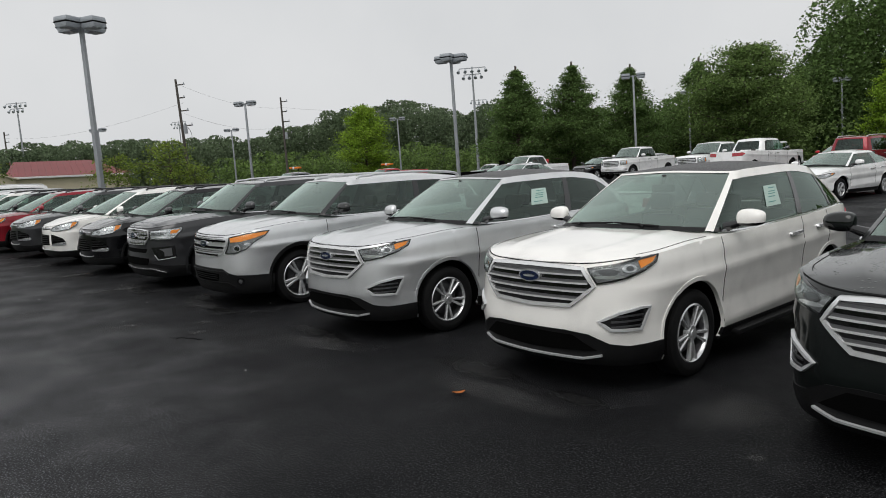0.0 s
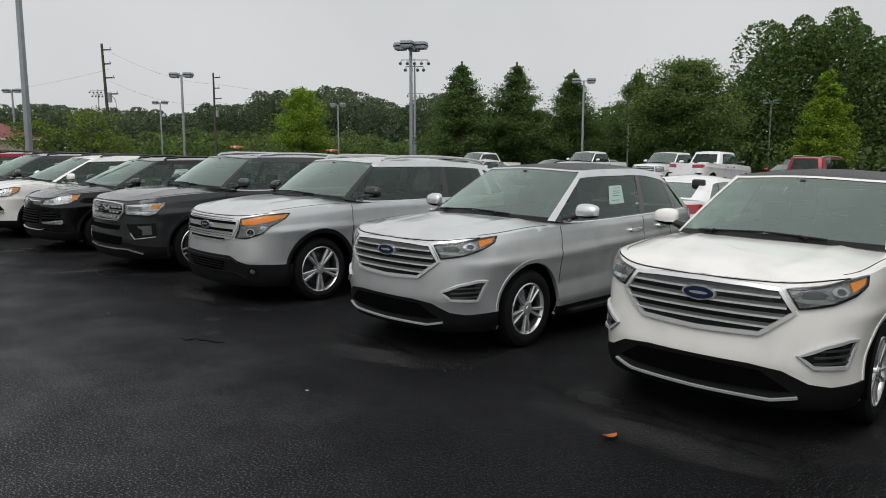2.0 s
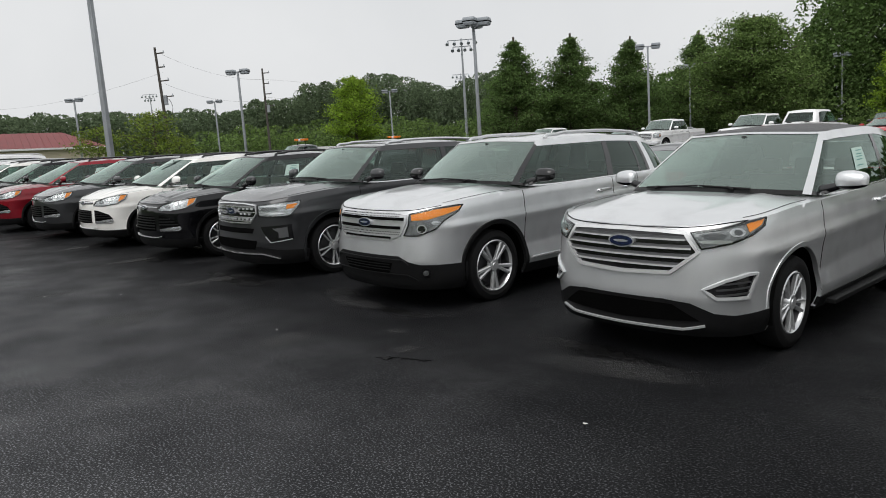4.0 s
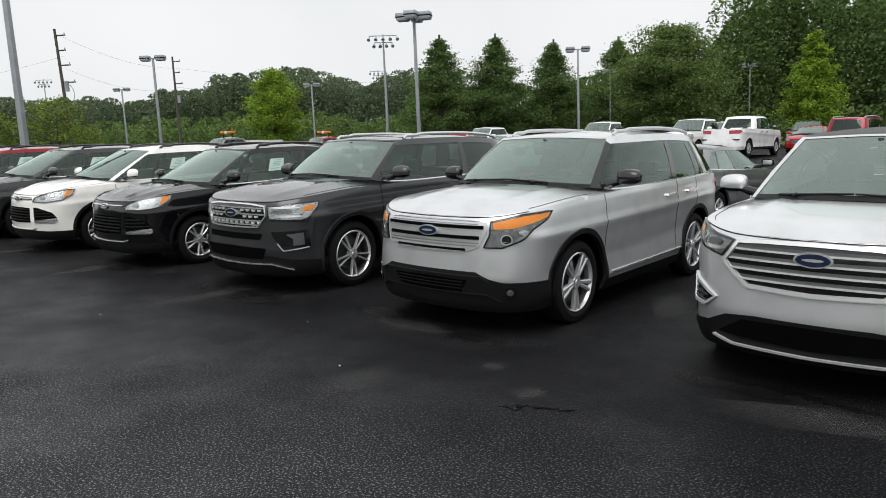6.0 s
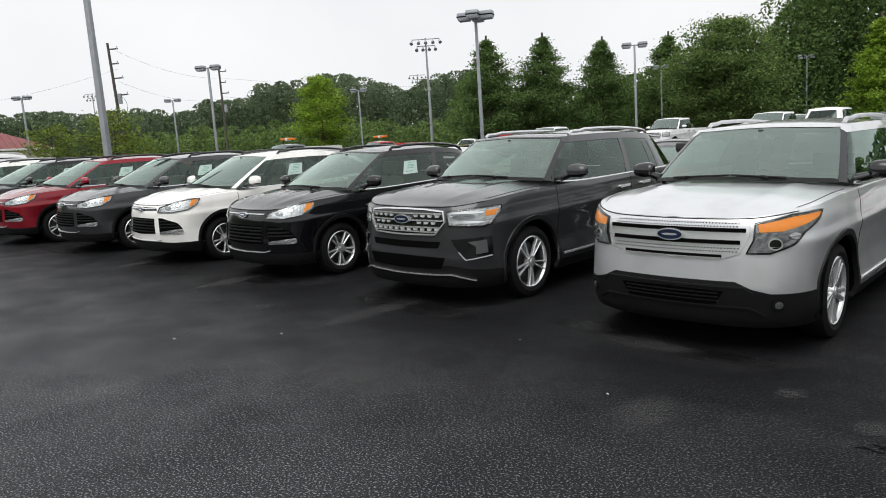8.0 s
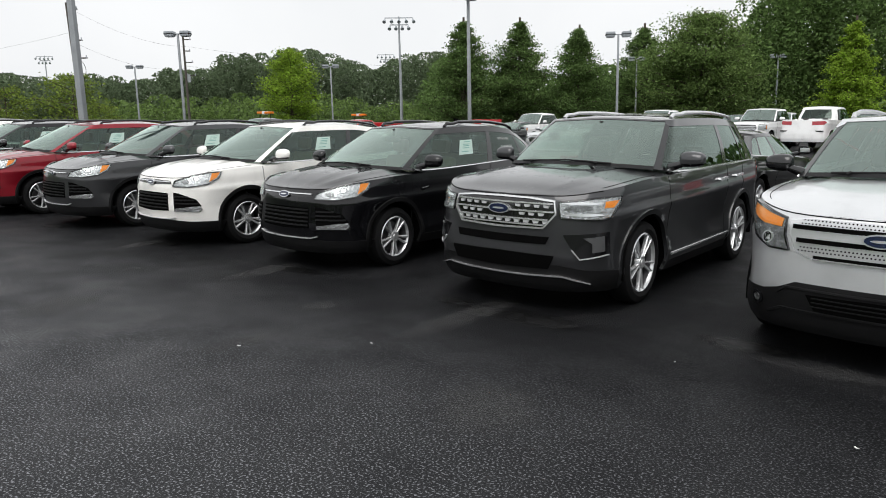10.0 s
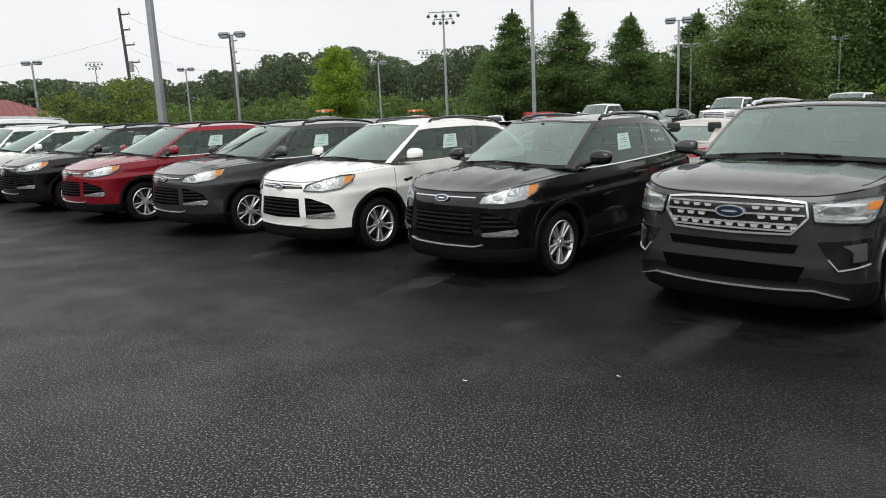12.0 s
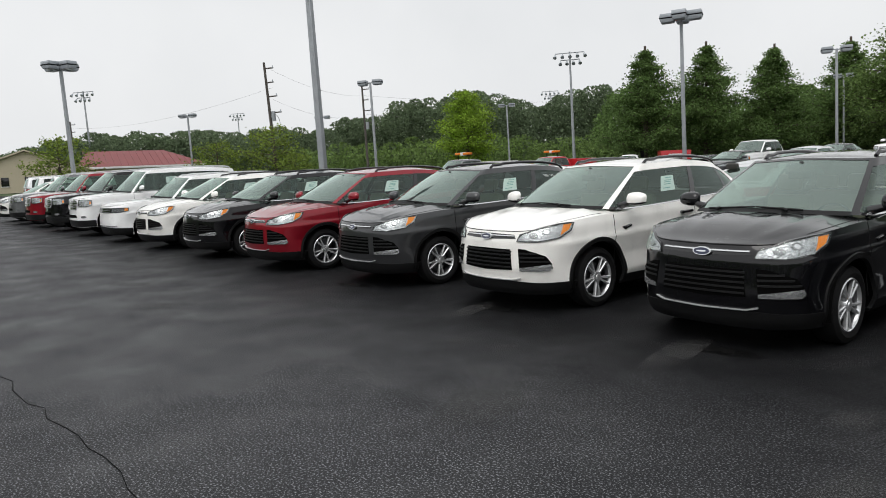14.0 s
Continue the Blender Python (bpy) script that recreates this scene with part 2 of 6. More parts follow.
M = {
    "tide": worn_film("dried_rain_film", (0.055, 0.055, 0.058), 0.22),
    "asphalt": asphalt(),
    "white": paint("white_pearl_lacquer", (0.86, 0.845, 0.81), 0.0, 0.3, 0.15),
    "plain_white": paint("plain_white_lacquer", (0.85, 0.85, 0.85), 0.0, 0.3),
    "silver": paint("silver_metallic_lacquer", (0.70, 0.71, 0.72), 0.72, 0.33, 0.15),
    "magnetic_arch": paint("dark_grey_arch_lacquer", (0.030, 0.031, 0.033), 0.4, 0.4),
    "magnetic": paint("dark_grey_metallic_lacquer", (0.046, 0.047, 0.050), 0.45, 0.30, 0.5),
    "black": paint("black_lacquer", (0.004, 0.004, 0.005), 0.0, 0.3, 0.35),
    "green": paint("dark_green_lacquer", (0.004, 0.006, 0.0055), 0.1, 0.3, 0.5),
    "red": paint("ruby_red_lacquer", (0.24, 0.008, 0.018), 0.35, 0.3),
    "bright_red": paint("bright_red_lacquer", (0.42, 0.015, 0.02), 0.0, 0.3),
    "grey": paint("grey_metallic_lacquer", (0.16, 0.165, 0.17), 0.5, 0.34),
    "beige": paint("champagne_metallic_lacquer", (0.50, 0.47, 0.42), 0.5, 0.35),
    "chrome": surface("chrome", (0.80, 0.81, 0.82), 0.14, 0.72, 0.04, 8),
    "slat_grey": surface("grey_grille_plastic", (0.13, 0.133, 0.137), 0.30, 0.4, 0.08, 8),
    "bright": surface("bright_silver_trim", (0.84, 0.845, 0.85), 0.26, 0.55, 0.04, 8),
    "satin": surface("satin_silver_plastic", (0.60, 0.61, 0.62), 0.34, 0.35, 0.06, 8),
    "alloy": surface("machined_alloy", (0.74, 0.75, 0.76), 0.24, 0.65, 0.05, 12),
    "dark_alloy": surface("dark_alloy", (0.10, 0.10, 0.105), 0.4, 0.7, 0.1, 12),
    "rubber": surface("tyre_rubber", (0.009, 0.009, 0.0095), 0.8, 0, 0.25, 10, 0.3, 160, spec=0.2),
    "cladding": surface("black_grained_plastic", (0.009, 0.009, 0.0095), 0.5, 0, 0.2, 6, 0.2, 400, spec=0.22),
    "piano": surface("gloss_black_plastic", (0.008, 0.008, 0.009), 0.16, 0, 0.1, 6, 0, 60, 0.5),
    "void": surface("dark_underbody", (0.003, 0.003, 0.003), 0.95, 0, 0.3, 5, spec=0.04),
    "gap": surface("panel_gap", (0.006, 0.006, 0.006), 0.8, 0, 0.1, 5, spec=0.1),
    "seat": surface("charcoal_seat_cloth", (0.045, 0.043, 0.04), 0.9, 0, 0.15, 20),
    "tan": surface("tan_seat_leather", (0.30, 0.26, 0.20), 0.6, 0, 0.12, 20),
    "dash": surface("dashboard_plastic", (0.04, 0.04, 0.04), 0.7, 0, 0.15, 12),
    "glass": pane_glass("windscreen_glass", (0.34, 0.44, 0.39), 1.55, 5.2),
    "side_glass": pane_glass("side_window_glass", (0.40, 0.50, 0.45), 1.5, 1.9),
    "roof_glass": surface("dark_roof_glass", (0.018, 0.017, 0.018), 0.42, 0, 0.35, 25, 0.3, 120),
    "privacy": pane_glass("privacy_glass", (0.12, 0.13, 0.13), 1.5, 1.5),
    "lens": pane_glass("lamp_lens", (0.97, 0.98, 0.98), 1.45, 0.8),
    "reflector": surface("lamp_reflector", (0.50, 0.51, 0.52), 0.18, 0.75, 0.35, 30, 1.0, 35),
    "amber": surface("amber_reflector", (1.0, 0.27, 0.015), 0.4, 0.0, 0.2, 60, 0.3, 90),
    "tail": surface("red_tail_lamp", (0.40, 0.01, 0.02), 0.15, 0.0, 0.15, 30, 0, 60, 1.0),
    "blue": surface("badge_blue", (0.006, 0.013, 0.055), 0.25, 0.2, 0.1, 30, 0, 60, 1.0),
    "sticker": surface("window_sticker_paper", (0.50, 0.64, 0.58), 0.6, 0, 0.06, 30),
    "ink": surface("sticker_ink", (0.10, 0.30, 0.26), 0.6, 0, 0.1, 30),
    "chalk": surface("white_marker", (0.7, 0.7, 0.7), 0.7, 0, 0.1, 30),
    "steel": surface("galvanised_steel", (0.36, 0.38, 0.40), 0.55, 0.35, 0.15, 3, 0.1, 80),
    "lamp_head": surface("lamp_head_grey", (0.40, 0.43, 0.46), 0.5, 0.2, 0.12, 3),
    "flat_lens": surface("frosted_lamp_lens", (0.55, 0.57, 0.58), 0.35, 0, 0.1, 3),
    "pole_wood": surface("weathered_pole_wood", (0.085, 0.075, 0.065), 0.9, 0, 0.3, 2, 0.4, 30),
    "wire": surface("cable_black", (0.02, 0.02, 0.02), 0.7, 0, 0.1, 5),
    "bark": surface("tree_bark", (0.09, 0.07, 0.055), 0.9, 0, 0.3, 3, 0.5, 20),
    "leaf_dark": leafy("dark_foliage", (0.125, 0.20, 0.062)),
    "leaf_mid": leafy("mid_foliage", (0.150, 0.225, 0.068)),
    "leaf_bright": leafy("bright_foliage", (0.25, 0.38, 0.045)),
    "leaf_olive": leafy("olive_foliage", (0.19, 0.26, 0.05)),
    # paler, greyer green: the distance haze is mixed into this leaf colour
    "leaf_hazed": leafy("hazed_far_foliage", (0.150, 0.200, 0.115), 0.4),
    "roof_red": surface("maroon_metal_roof", (0.20, 0.035, 0.035), 0.5, 0.1, 0.12, 0.4),
    "stucco": surface("tan_stucco", (0.50, 0.44, 0.33), 0.85, 0, 0.08, 0.7, 0.2, 20),
    "grass": surface("rough_grass", (0.055, 0.085, 0.028), 0.9, 0, 0.4, 0.3, 0.5, 6),
    "concrete": surface("concrete_footing", (0.30, 0.29, 0.27), 0.85, 0, 0.15, 3, 0.3, 40),
    "lamp_grey": surface("grey_lamp_housing", (0.24, 0.245, 0.25), 0.22, 0.6, 0.5, 25, 1.0, 30),
    "stain": soft_patch("worn_asphalt_patch", (0.07, 0.07, 0.07), 0.8, 0.34),
    # near-black and half matte, for the patches under the car noses
    "wet": soft_patch("dark_asphalt_patch", (0.004, 0.004, 0.004), 0.5, 0.85),
    "dry_leaf": surface("orange_dry_leaf", (0.45, 0.13, 0.02), 0.7, 0, 0.3, 40),
    "litter": surface("pale_litter", (0.6, 0.6, 0.58), 0.8, 0, 0.1, 40),
    "white_box": surface("white_truck_body", (0.7, 0.7, 0.7), 0.45, 0, 0.08, 2),
    "yellow": surface("yellow_decal", (0.65, 0.60, 0.03), 0.5, 0, 0.1, 10),
    "orange_lamp": surface("amber_beacon", (0.8, 0.22, 0.02), 0.25, 0, 0.2, 10),
}


# ---- mesh helpers ----
def finish(name, bm, material, parent=None, label="", smooth=True, sharp=40):
    me = bpy.data.meshes.new(name)
    bm.normal_update()
    bm.to_mesh(me)
    bm.free()
    return from_mesh(name, me, material, parent, label, smooth, sharp)


def from_mesh(name, me, material, parent=None, label="", smooth=True, sharp=40):
    me.materials.append(M[material] if isinstance(material, str) else material)
    if smooth:
        me.shade_smooth()
        me.set_sharp_from_angle(angle=radians(sharp))
    ob = new(name, me)
    if parent is not None:
        ob.parent = parent
    if label:
        ob["label"] = label
    return ob


part = finish


def box(bm, x0, x1, y0, y1, z0, z1, bevel=0.0, m=None):
    r = bmesh.ops.create_cube(bm, size=1)
    t = Matrix.LocRotScale(((x0 + x1) / 2, (y0 + y1) / 2, (z0 + z1) / 2), None, (x1 - x0, y1 - y0, z1 - z0))
    bmesh.ops.transform(bm, matrix=t, verts=r["verts"])
    vs = r["verts"]
    if bevel:
        es = list({e for v in vs for e in v.link_edges})
        b = bmesh.ops.bevel(bm, geom=es, offset=bevel, segments=2, affect="EDGES", profile=0.6)
        vs = list({v for f in b["faces"] for v in f.verts} | {v for v in vs if v.is_valid})
        seen, todo = set(vs), list(vs)
        while todo:
            for e in todo.pop().link_edges:
                for w in e.verts:
                    if w not in seen:
                        seen.add(w)
                        todo.append(w)
        vs = list(seen)
    if m is not None:
        bmesh.ops.transform(bm, matrix=m, verts=vs)
    return vs


def rod(bm, a, b, r0, r1=None, seg=10):
    """A tapered round bar from a to b."""
    a, b = Vector(a), Vector(b)
    d = b - a
    m = Matrix.Translation((a + b) / 2) @ d.to_track_quat("Z", "Y").to_matrix().to_4x4()
    return bmesh.ops.create_cone(bm, cap_ends=True, segments=seg, radius1=r0, radius2=r0 if r1 is None else r1, depth=d.length, matrix=m)["verts"]


def lathe(bm, profile, seg=40):
    """Revolves (x, radius) round the x axis."""
    rings = []
    for x, r in profile:
        rings.append([bm.verts.new((x, r * math.cos(2 * math.pi * k / seg), r * math.sin(2 * math.pi * k / seg))) for k in range(seg)])
    for a, b in zip(rings, rings[1:]):
        for k in range(seg):
            bm.faces.new((a[k], a[(k + 1) % seg], b[(k + 1) % seg], b[k]))
    return rings


def spline(pts, q):
    """Catmull-Rom through pts at the knot parameter q."""
    n = len(pts)
    i = min(max(int(math.floor(q)), 0), n - 2)
    u = q - i
    a, b = pts[i], pts[i + 1]
    p = pts[i - 1] if i > 0 else (-pts[1][0], *pts[1][1:])
    c = pts[i + 2] if i + 2 < n else (-pts[n - 2][0], *pts[n - 2][1:])
    return tuple(0.5 * (2 * b0 + (c0 - a0) * u + (2 * a0 - 5 * b0 + 4 * c0 - d0) * u * u + (3 * b0 - a0 - 3 * c0 + d0) * u ** 3)
                 for a0, b0, c0, d0 in zip(p, a, b, c))


def ease(a, b, v):
    u = min(max((v - a) / (b - a), 0), 1)
    return u * u * (3 - 2 * u)


def table(rows, soft=9):
    """A smoothed lookup of (z, value) rows."""
    zs = np.linspace(rows[0][0] - 0.1, rows[-1][0] + 0.1, 240)
    v = np.interp(zs, [r[0] for r in rows], [r[1] for r in rows])
    k = np.ones(soft) / soft
    v = np.convolve(np.pad(v, soft // 2, mode="edge"), k, mode="valid")
    return lambda z: float(np.interp(z, zs, v))


class Shell:
    """The outer skin of a car. Forward is -y, its left side +x, the origin on the ground under the front axle.
    skin(p, z): the flank, p metres round the plan from the middle of the nose; deck(t, y): the bonnet; house(q, h): the glasshouse."""

    def __init__(self, s):
        self.s = s
        dense = [spline(s["plan"], q) for q in np.linspace(0, len(s["plan"]) - 1, 400)]
        self.xy = np.array(dense)
        step = np.hypot(*np.diff(self.xy, axis=0).T)
        self.arc = np.concatenate([[0], np.cumsum(step)])
        self.length = self.arc[-1]
        self.front, self.side, self.rear = table(s["nose"], 5), table(s["flank"], 5), table(s["tail"])
        self.top = table(s["shoulder"])
        self.crown = table(s["crown"])
        self.low = s["low"]

    def plan(self, p):
        a = abs(p)
        x, y = np.interp(a, self.arc, self.xy[:, 0]), np.interp(a, self.arc, self.xy[:, 1])
        e = 0.03
        x0, y0 = np.interp(max(a - e, 0), self.arc, self.xy[:, 0]), np.interp(max(a - e, 0), self.arc, self.xy[:, 1])
        x1, y1 = np.interp(min(a + e, self.length), self.arc, self.xy[:, 0]), np.interp(min(a + e, self.length), self.arc, self.xy[:, 1])
        tx, ty = x1 - x0, y1 - y0
        if a < e:
            tx, ty = 1.0, 0.0
        if a > self.length - e:
            tx, ty = -1.0, 0.0
        d = math.hypot(tx, ty)
        sx = -1 if p < 0 else 1
        return sx * x, y, sx * ty / d, -tx / d

    def p_of_y(self, y):
        return float(np.interp(y, self.xy[:, 1], self.arc))

    def inset(self, p, z):
        a = abs(p)
        wf = 1 - ease(self.s["corner"][0], self.s["corner"][1], a)
        wr = ease(self.length - self.s["corner"][1], self.length - self.s["corner"][0], a)
        rise = 0.035 * (float(np.interp(a, self.arc, self.xy[:, 1])) - 0.9)
        return wf * self.front(z) + wr * self.rear(z) + (1 - wf - wr) * self.side(z - rise)

    def shoulder(self, p):
        return self.top(self.plan(p)[1])

    def skin(self, p, z, off=0.0):
        x, y, nx, ny = self.plan(p)
        d = off - self.inset(p, z)
        x2 = x + nx * d
        if (x2 < 0) != (p < 0) and abs(p) > 0.01:
            x2 = 0.0
        return (x2, y + ny * d, z)

    def deck(self, t, y, off=0.0):
        p = self.p_of_y(y)
        x, yy, z = self.skin(p, self.shoulder(p))
        c = self.crown(y)
        for at, wide, high in self.s.get("ridges", ()):
            c += high * math.exp(-((abs(t) - at) / wide) ** 2) * ease(self.s["plan"][0][1] + 0.05, self.s["plan"][0][1] + 0.5, y)
        return (x * t, yy, z + c * (1 - abs(t) ** 2.4) + off)

    def row(self, q, v):
        """The height on the glasshouse of the window row v: rows 0.05 and 0.92 are the lower and upper edge of the side glass."""
        a = abs(q)
        w = ease(1.05, 1.24, a) * (1 - ease(5.3, 6.0, a))
        lo = float(np.interp(a, [r[0] for r in self.s["glass"]], [r[1] for r in self.s["glass"]]))
        hi = float(np.interp(a, [r[0] for r in self.s["glass"]], [r[2] for r in self.s["glass"]]))
        return v * (1 - w) + w * float(np.interp(v, [0, 0.05, 0.92, 1], [0, lo, hi, 1]))

    def house(self, q, h, off=0.0):
        def at(qq, hh):
            a, b = spline(self.s["base"], abs(qq)), spline(self.s["head"], abs(qq))
            v = Vector(a).lerp(Vector(b), hh)
            w = 4 * hh * (1 - hh) * self.s["bulge"]
            mid = Vector((0, 1.9, v.z))
            v += (v - mid).normalized() * w
            if qq < 0:
                v.x = -v.x
            return v
        v = at(q, h)
        if off:
            n = (at(q + 0.02, h) - at(q - 0.02, h)).cross(at(q, h + 0.02) - at(q, h - 0.02)).normalized()
            mid = Vector((0, 1.9, v.z))
            if n.dot(v - mid) < 0:
                n = -n
            v = v + n * off
        return tuple(v)


def grid(bm, us, vs, f, keep=None):
    vv = [[bm.verts.new(f(u, v)) for v in vs] for u in us]
    for i in range(len(us) - 1):
        for j in range(len(vs) - 1):
            if keep and not keep((us[i] + us[i + 1]) / 2, (vs[j] + vs[j + 1]) / 2):
                continue
            try:
                bm.faces.new((vv[i][j], vv[i + 1][j], vv[i + 1][j + 1], vv[i][j + 1]))
            except ValueError:
                pass
    return vv


def patch(bm, poly, f, off, depth, step=0.05):
    """A polygon in surface coordinates, cut fine enough to follow the surface f(u, v, off), with a rim down to off - depth."""
    face = bm.faces.new([bm.verts.new((u, v, 0)) for u, v in poly])
    geom = [face, *face.edges, *face.verts]
    lo_u, hi_u = min(p[0] for p in poly), max(p[0] for p in poly)
    lo_v, hi_v = min(p[1] for p in poly), max(p[1] for p in poly)
    for axis, lo, hi, st in ((0, lo_u, hi_u, step), (1, lo_v, hi_v, step)):
        k = math.floor(lo / st) + 1
        while k * st < hi - 1e-4:
            co = (k * st, 0, 0) if axis == 0 else (0, k * st, 0)
            no = (1, 0, 0) if axis == 0 else (0, 1, 0)
            r = bmesh.ops.bisect_plane(bm, geom=geom, plane_co=co, plane_no=no, dist=1e-5)
            geom = r["geom"]
            k += 1
    faces = [g for g in geom if isinstance(g, bmesh.types.BMFace)]
    verts = list({v for fc in faces for v in fc.verts})
    inside = set(faces)
    rim = [e for e in {e for fc in faces for e in fc.edges} if sum(1 for fc in e.link_faces if fc in inside) == 1]
    flat = {v: (v.co.x, v.co.y) for v in verts}
    for v in verts:
        v.co = f(*flat[v], off)
    under = {}
    for e in rim:
        for v in e.verts:
            if v not in under:
                under[v] = bm.verts.new(f(*flat[v], off - depth))
    for e in rim:
        a, b = e.verts
        bm.faces.new((a, b, under[b], under[a]))


def strip(bm, path, f, width, off, depth, step=0.05, closed=False):
    """A raised band along a path in surface coordinates."""
    pts = list(path) + ([path[0]] if closed else [])
    fine = []
    for a, b in zip(pts, pts[1:]):
        k = max(1, int(math.hypot(b[0] - a[0], b[1] - a[1]) / step))
        fine += [(a[0] + (b[0] - a[0]) * i / k, a[1] + (b[1] - a[1]) * i / k) for i in range(k)]
    if not closed:
        fine.append(pts[-1])
    n = len(fine)
    rings = []
    for i in range(n):
        a = fine[(i - 1) % n] if closed or i else fine[i]
        b = fine[(i + 1) % n] if closed or i < n - 1 else fine[i]
        du, dv = b[0] - a[0], b[1] - a[1]
        d = math.hypot(du, dv) or 1
        nu, nv = -dv / d * width / 2, du / d * width / 2
        u, v = fine[i]
        rings.append([bm.verts.new(f(u + nu * k, v + nv * k, o)) for k, o in ((1, off - depth), (0.75, off), (-0.75, off), (-1, off - depth))])
    for i in range(n if closed else n - 1):
        a, b = rings[i], rings[(i + 1) % n]
        for k in range(3):
            bm.faces.new((a[k], b[k], b[k + 1], a[k + 1]))
    if not closed:
        bm.faces.new(rings[0])
        bm.faces.new(rings[-1])


def mirror(poly):
    return [(-u, v) for u, v in reversed(poly)]


def both(poly):
    """A closed outline from its left half."""
    right = [(-u, v) for u, v in reversed(poly) if abs(u) > 1e-6]
    return list(poly) + right


def ellipse(u, v, a, b, n=20):
    return [(u + a * math.cos(2 * math.pi * k / n), v + b * math.sin(2 * math.pi * k / n)) for k in range(n)]


def outward(bm, mid=(0, 1.6, 0.9)):
    """Turns every face away from the middle of the car."""
    mid = Vector(mid)
    bm.normal_update()
    for fc in bm.faces:
        if fc.normal.dot(fc.calc_center_median() - mid) < 0:
            fc.normal_flip()


def tube(bm, pts, r, seg=8):
    """One bent round bar through pts."""
    pts = [Vector(v) for v in pts]
    rings = []
    for i, c in enumerate(pts):
        d = (pts[min(i + 1, len(pts) - 1)] - pts[max(i - 1, 0)]).normalized()
        a = d.cross(Vector((0, 0, 1)))
        a = a.normalized() if a.length > 1e-4 else Vector((1, 0, 0))
        b = d.cross(a).normalized()
        rings.append([bm.verts.new(c + (a * math.cos(t) + b * math.sin(t)) * r) for t in (2 * math.pi * k / seg for k in range(seg))])
    for a, b in zip(rings, rings[1:]):
        for k in range(seg):
            bm.faces.new((a[k], a[(k + 1) % seg], b[(k + 1) % seg], b[k]))
    bm.faces.new(rings[0])
    bm.faces.new(rings[-1])


# ---- vehicles ----
def make_spec(W, fo, wb, ro, R, low, nose_z, fender_z, belt0, belt1, cowl, cowl_z, head_y0, head_z, roof_end, house_end,
              head_w=0.70, arch=None, round_nose=1.0, crown=0.09, house_w=0.94, lean=0.0, bulge=0.02, nose=None, ridges=(), glass=((1, 0.05, 0.86), (4.2, 0.05, 0.85), (5.2, 0.08, 0.80))):
    r, n = wb + ro, round_nose
    s = {"W": W, "fo": fo, "wb": wb, "R": R, "low": low, "arch": arch or R + 0.075, "r": r, "bulge": bulge, "ridges": ridges, "glass": glass}
    s["plan"] = [(0, -fo), (0.31 * W, -fo + 0.02 * n), (0.57 * W, -fo + 0.075 * n), (0.77 * W, -fo + 0.19 * n), (0.89 * W, -fo + 0.36 * n),
                 (0.955 * W, -fo + 0.60 * n), (0.99 * W, 0.05), (W, 0.6), (W, wb * 0.72), (0.99 * W, wb), (0.955 * W, r - 0.42),
                 (0.83 * W, r - 0.12), (0.52 * W, r - 0.02), (0, r)]
    s["corner"] = (0.72 * W, 1.35 * W)
    s["nose"] = nose or [(0.2, 0.10), (0.27, 0.045), (0.40, 0.02), (0.52, 0.0), (0.66, 0.012), (0.80, 0.026), (nose_z - 0.05, 0.05), (nose_z + 0.0, 0.075), (nose_z + 0.1, 0.14)]
    s["flank"] = [(0.2, 0.10), (0.30, 0.045), (0.40, 0.012), (0.48, 0.022), (0.60, 0.034), (belt0 - 0.36, 0.016), (belt0 - 0.25, -0.006), (belt0 - 0.21, 0.012), (belt0 - 0.08, 0.022), (belt0, 0.045), (belt1 + 0.05, 0.07)]
    s["tail"] = [(0.2, 0.14), (0.3, 0.05), (0.5, 0.0), (0.7, 0.01), (0.9, 0.04), (1.1, 0.07), (1.3, 0.1)]
    s["shoulder"] = [(-fo - 0.1, nose_z), (-fo + 0.03, nose_z), (-fo + 0.2, nose_z + 0.035), (-0.4, fender_z - 0.03), (0, fender_z), (0.5, fender_z + 0.01), (cowl + 0.7, belt0),
                     (wb * 0.8, belt0 * 0.5 + belt1 * 0.5), (wb + 0.3, belt1), (r, belt1 - 0.02)]
    s["crown"] = [(-fo, 0.0), (-fo + 0.12, 0.018), (-fo + 0.4, 0.045), (0.0, crown * 0.85), (cowl + 0.3, crown), (r, crown)]
    he, hw, bw = house_end, head_w * W, house_w * W
    ym = (cowl + 0.7 + he) / 2
    s["base"] = [(0, cowl, cowl_z), (0.79 * W, cowl + 0.24, cowl_z - 0.03), (bw - 0.02, cowl + 0.70, belt0), (bw, 0.55 * (cowl + 0.7) + 0.45 * he, belt0 * 0.6 + belt1 * 0.4),
                 (bw - 0.02, 0.25 * (cowl + 0.7) + 0.75 * he, belt0 * 0.25 + belt1 * 0.75), (bw - 0.09, he - 0.28, belt1), (0.70 * W, he - 0.03, belt1), (0, he + 0.05, belt1)]
    e = roof_end
    s["head"] = [(0, head_y0, head_z - 0.01), (hw * 0.88, head_y0 + 0.09, head_z - 0.03), (hw, head_y0 + 0.34, head_z - 0.015), (hw + 0.01, 0.55 * (head_y0 + 0.3) + 0.45 * e, head_z),
                 (hw - 0.02, 0.22 * (head_y0 + 0.3) + 0.78 * e, head_z - 0.012 - 0.4 * lean), (hw - 0.07, e - 0.16, head_z - 0.03 - lean), (hw * 0.74, e, head_z - 0.05 - lean), (0, e + 0.04, head_z - 0.04 - lean)]
    return s


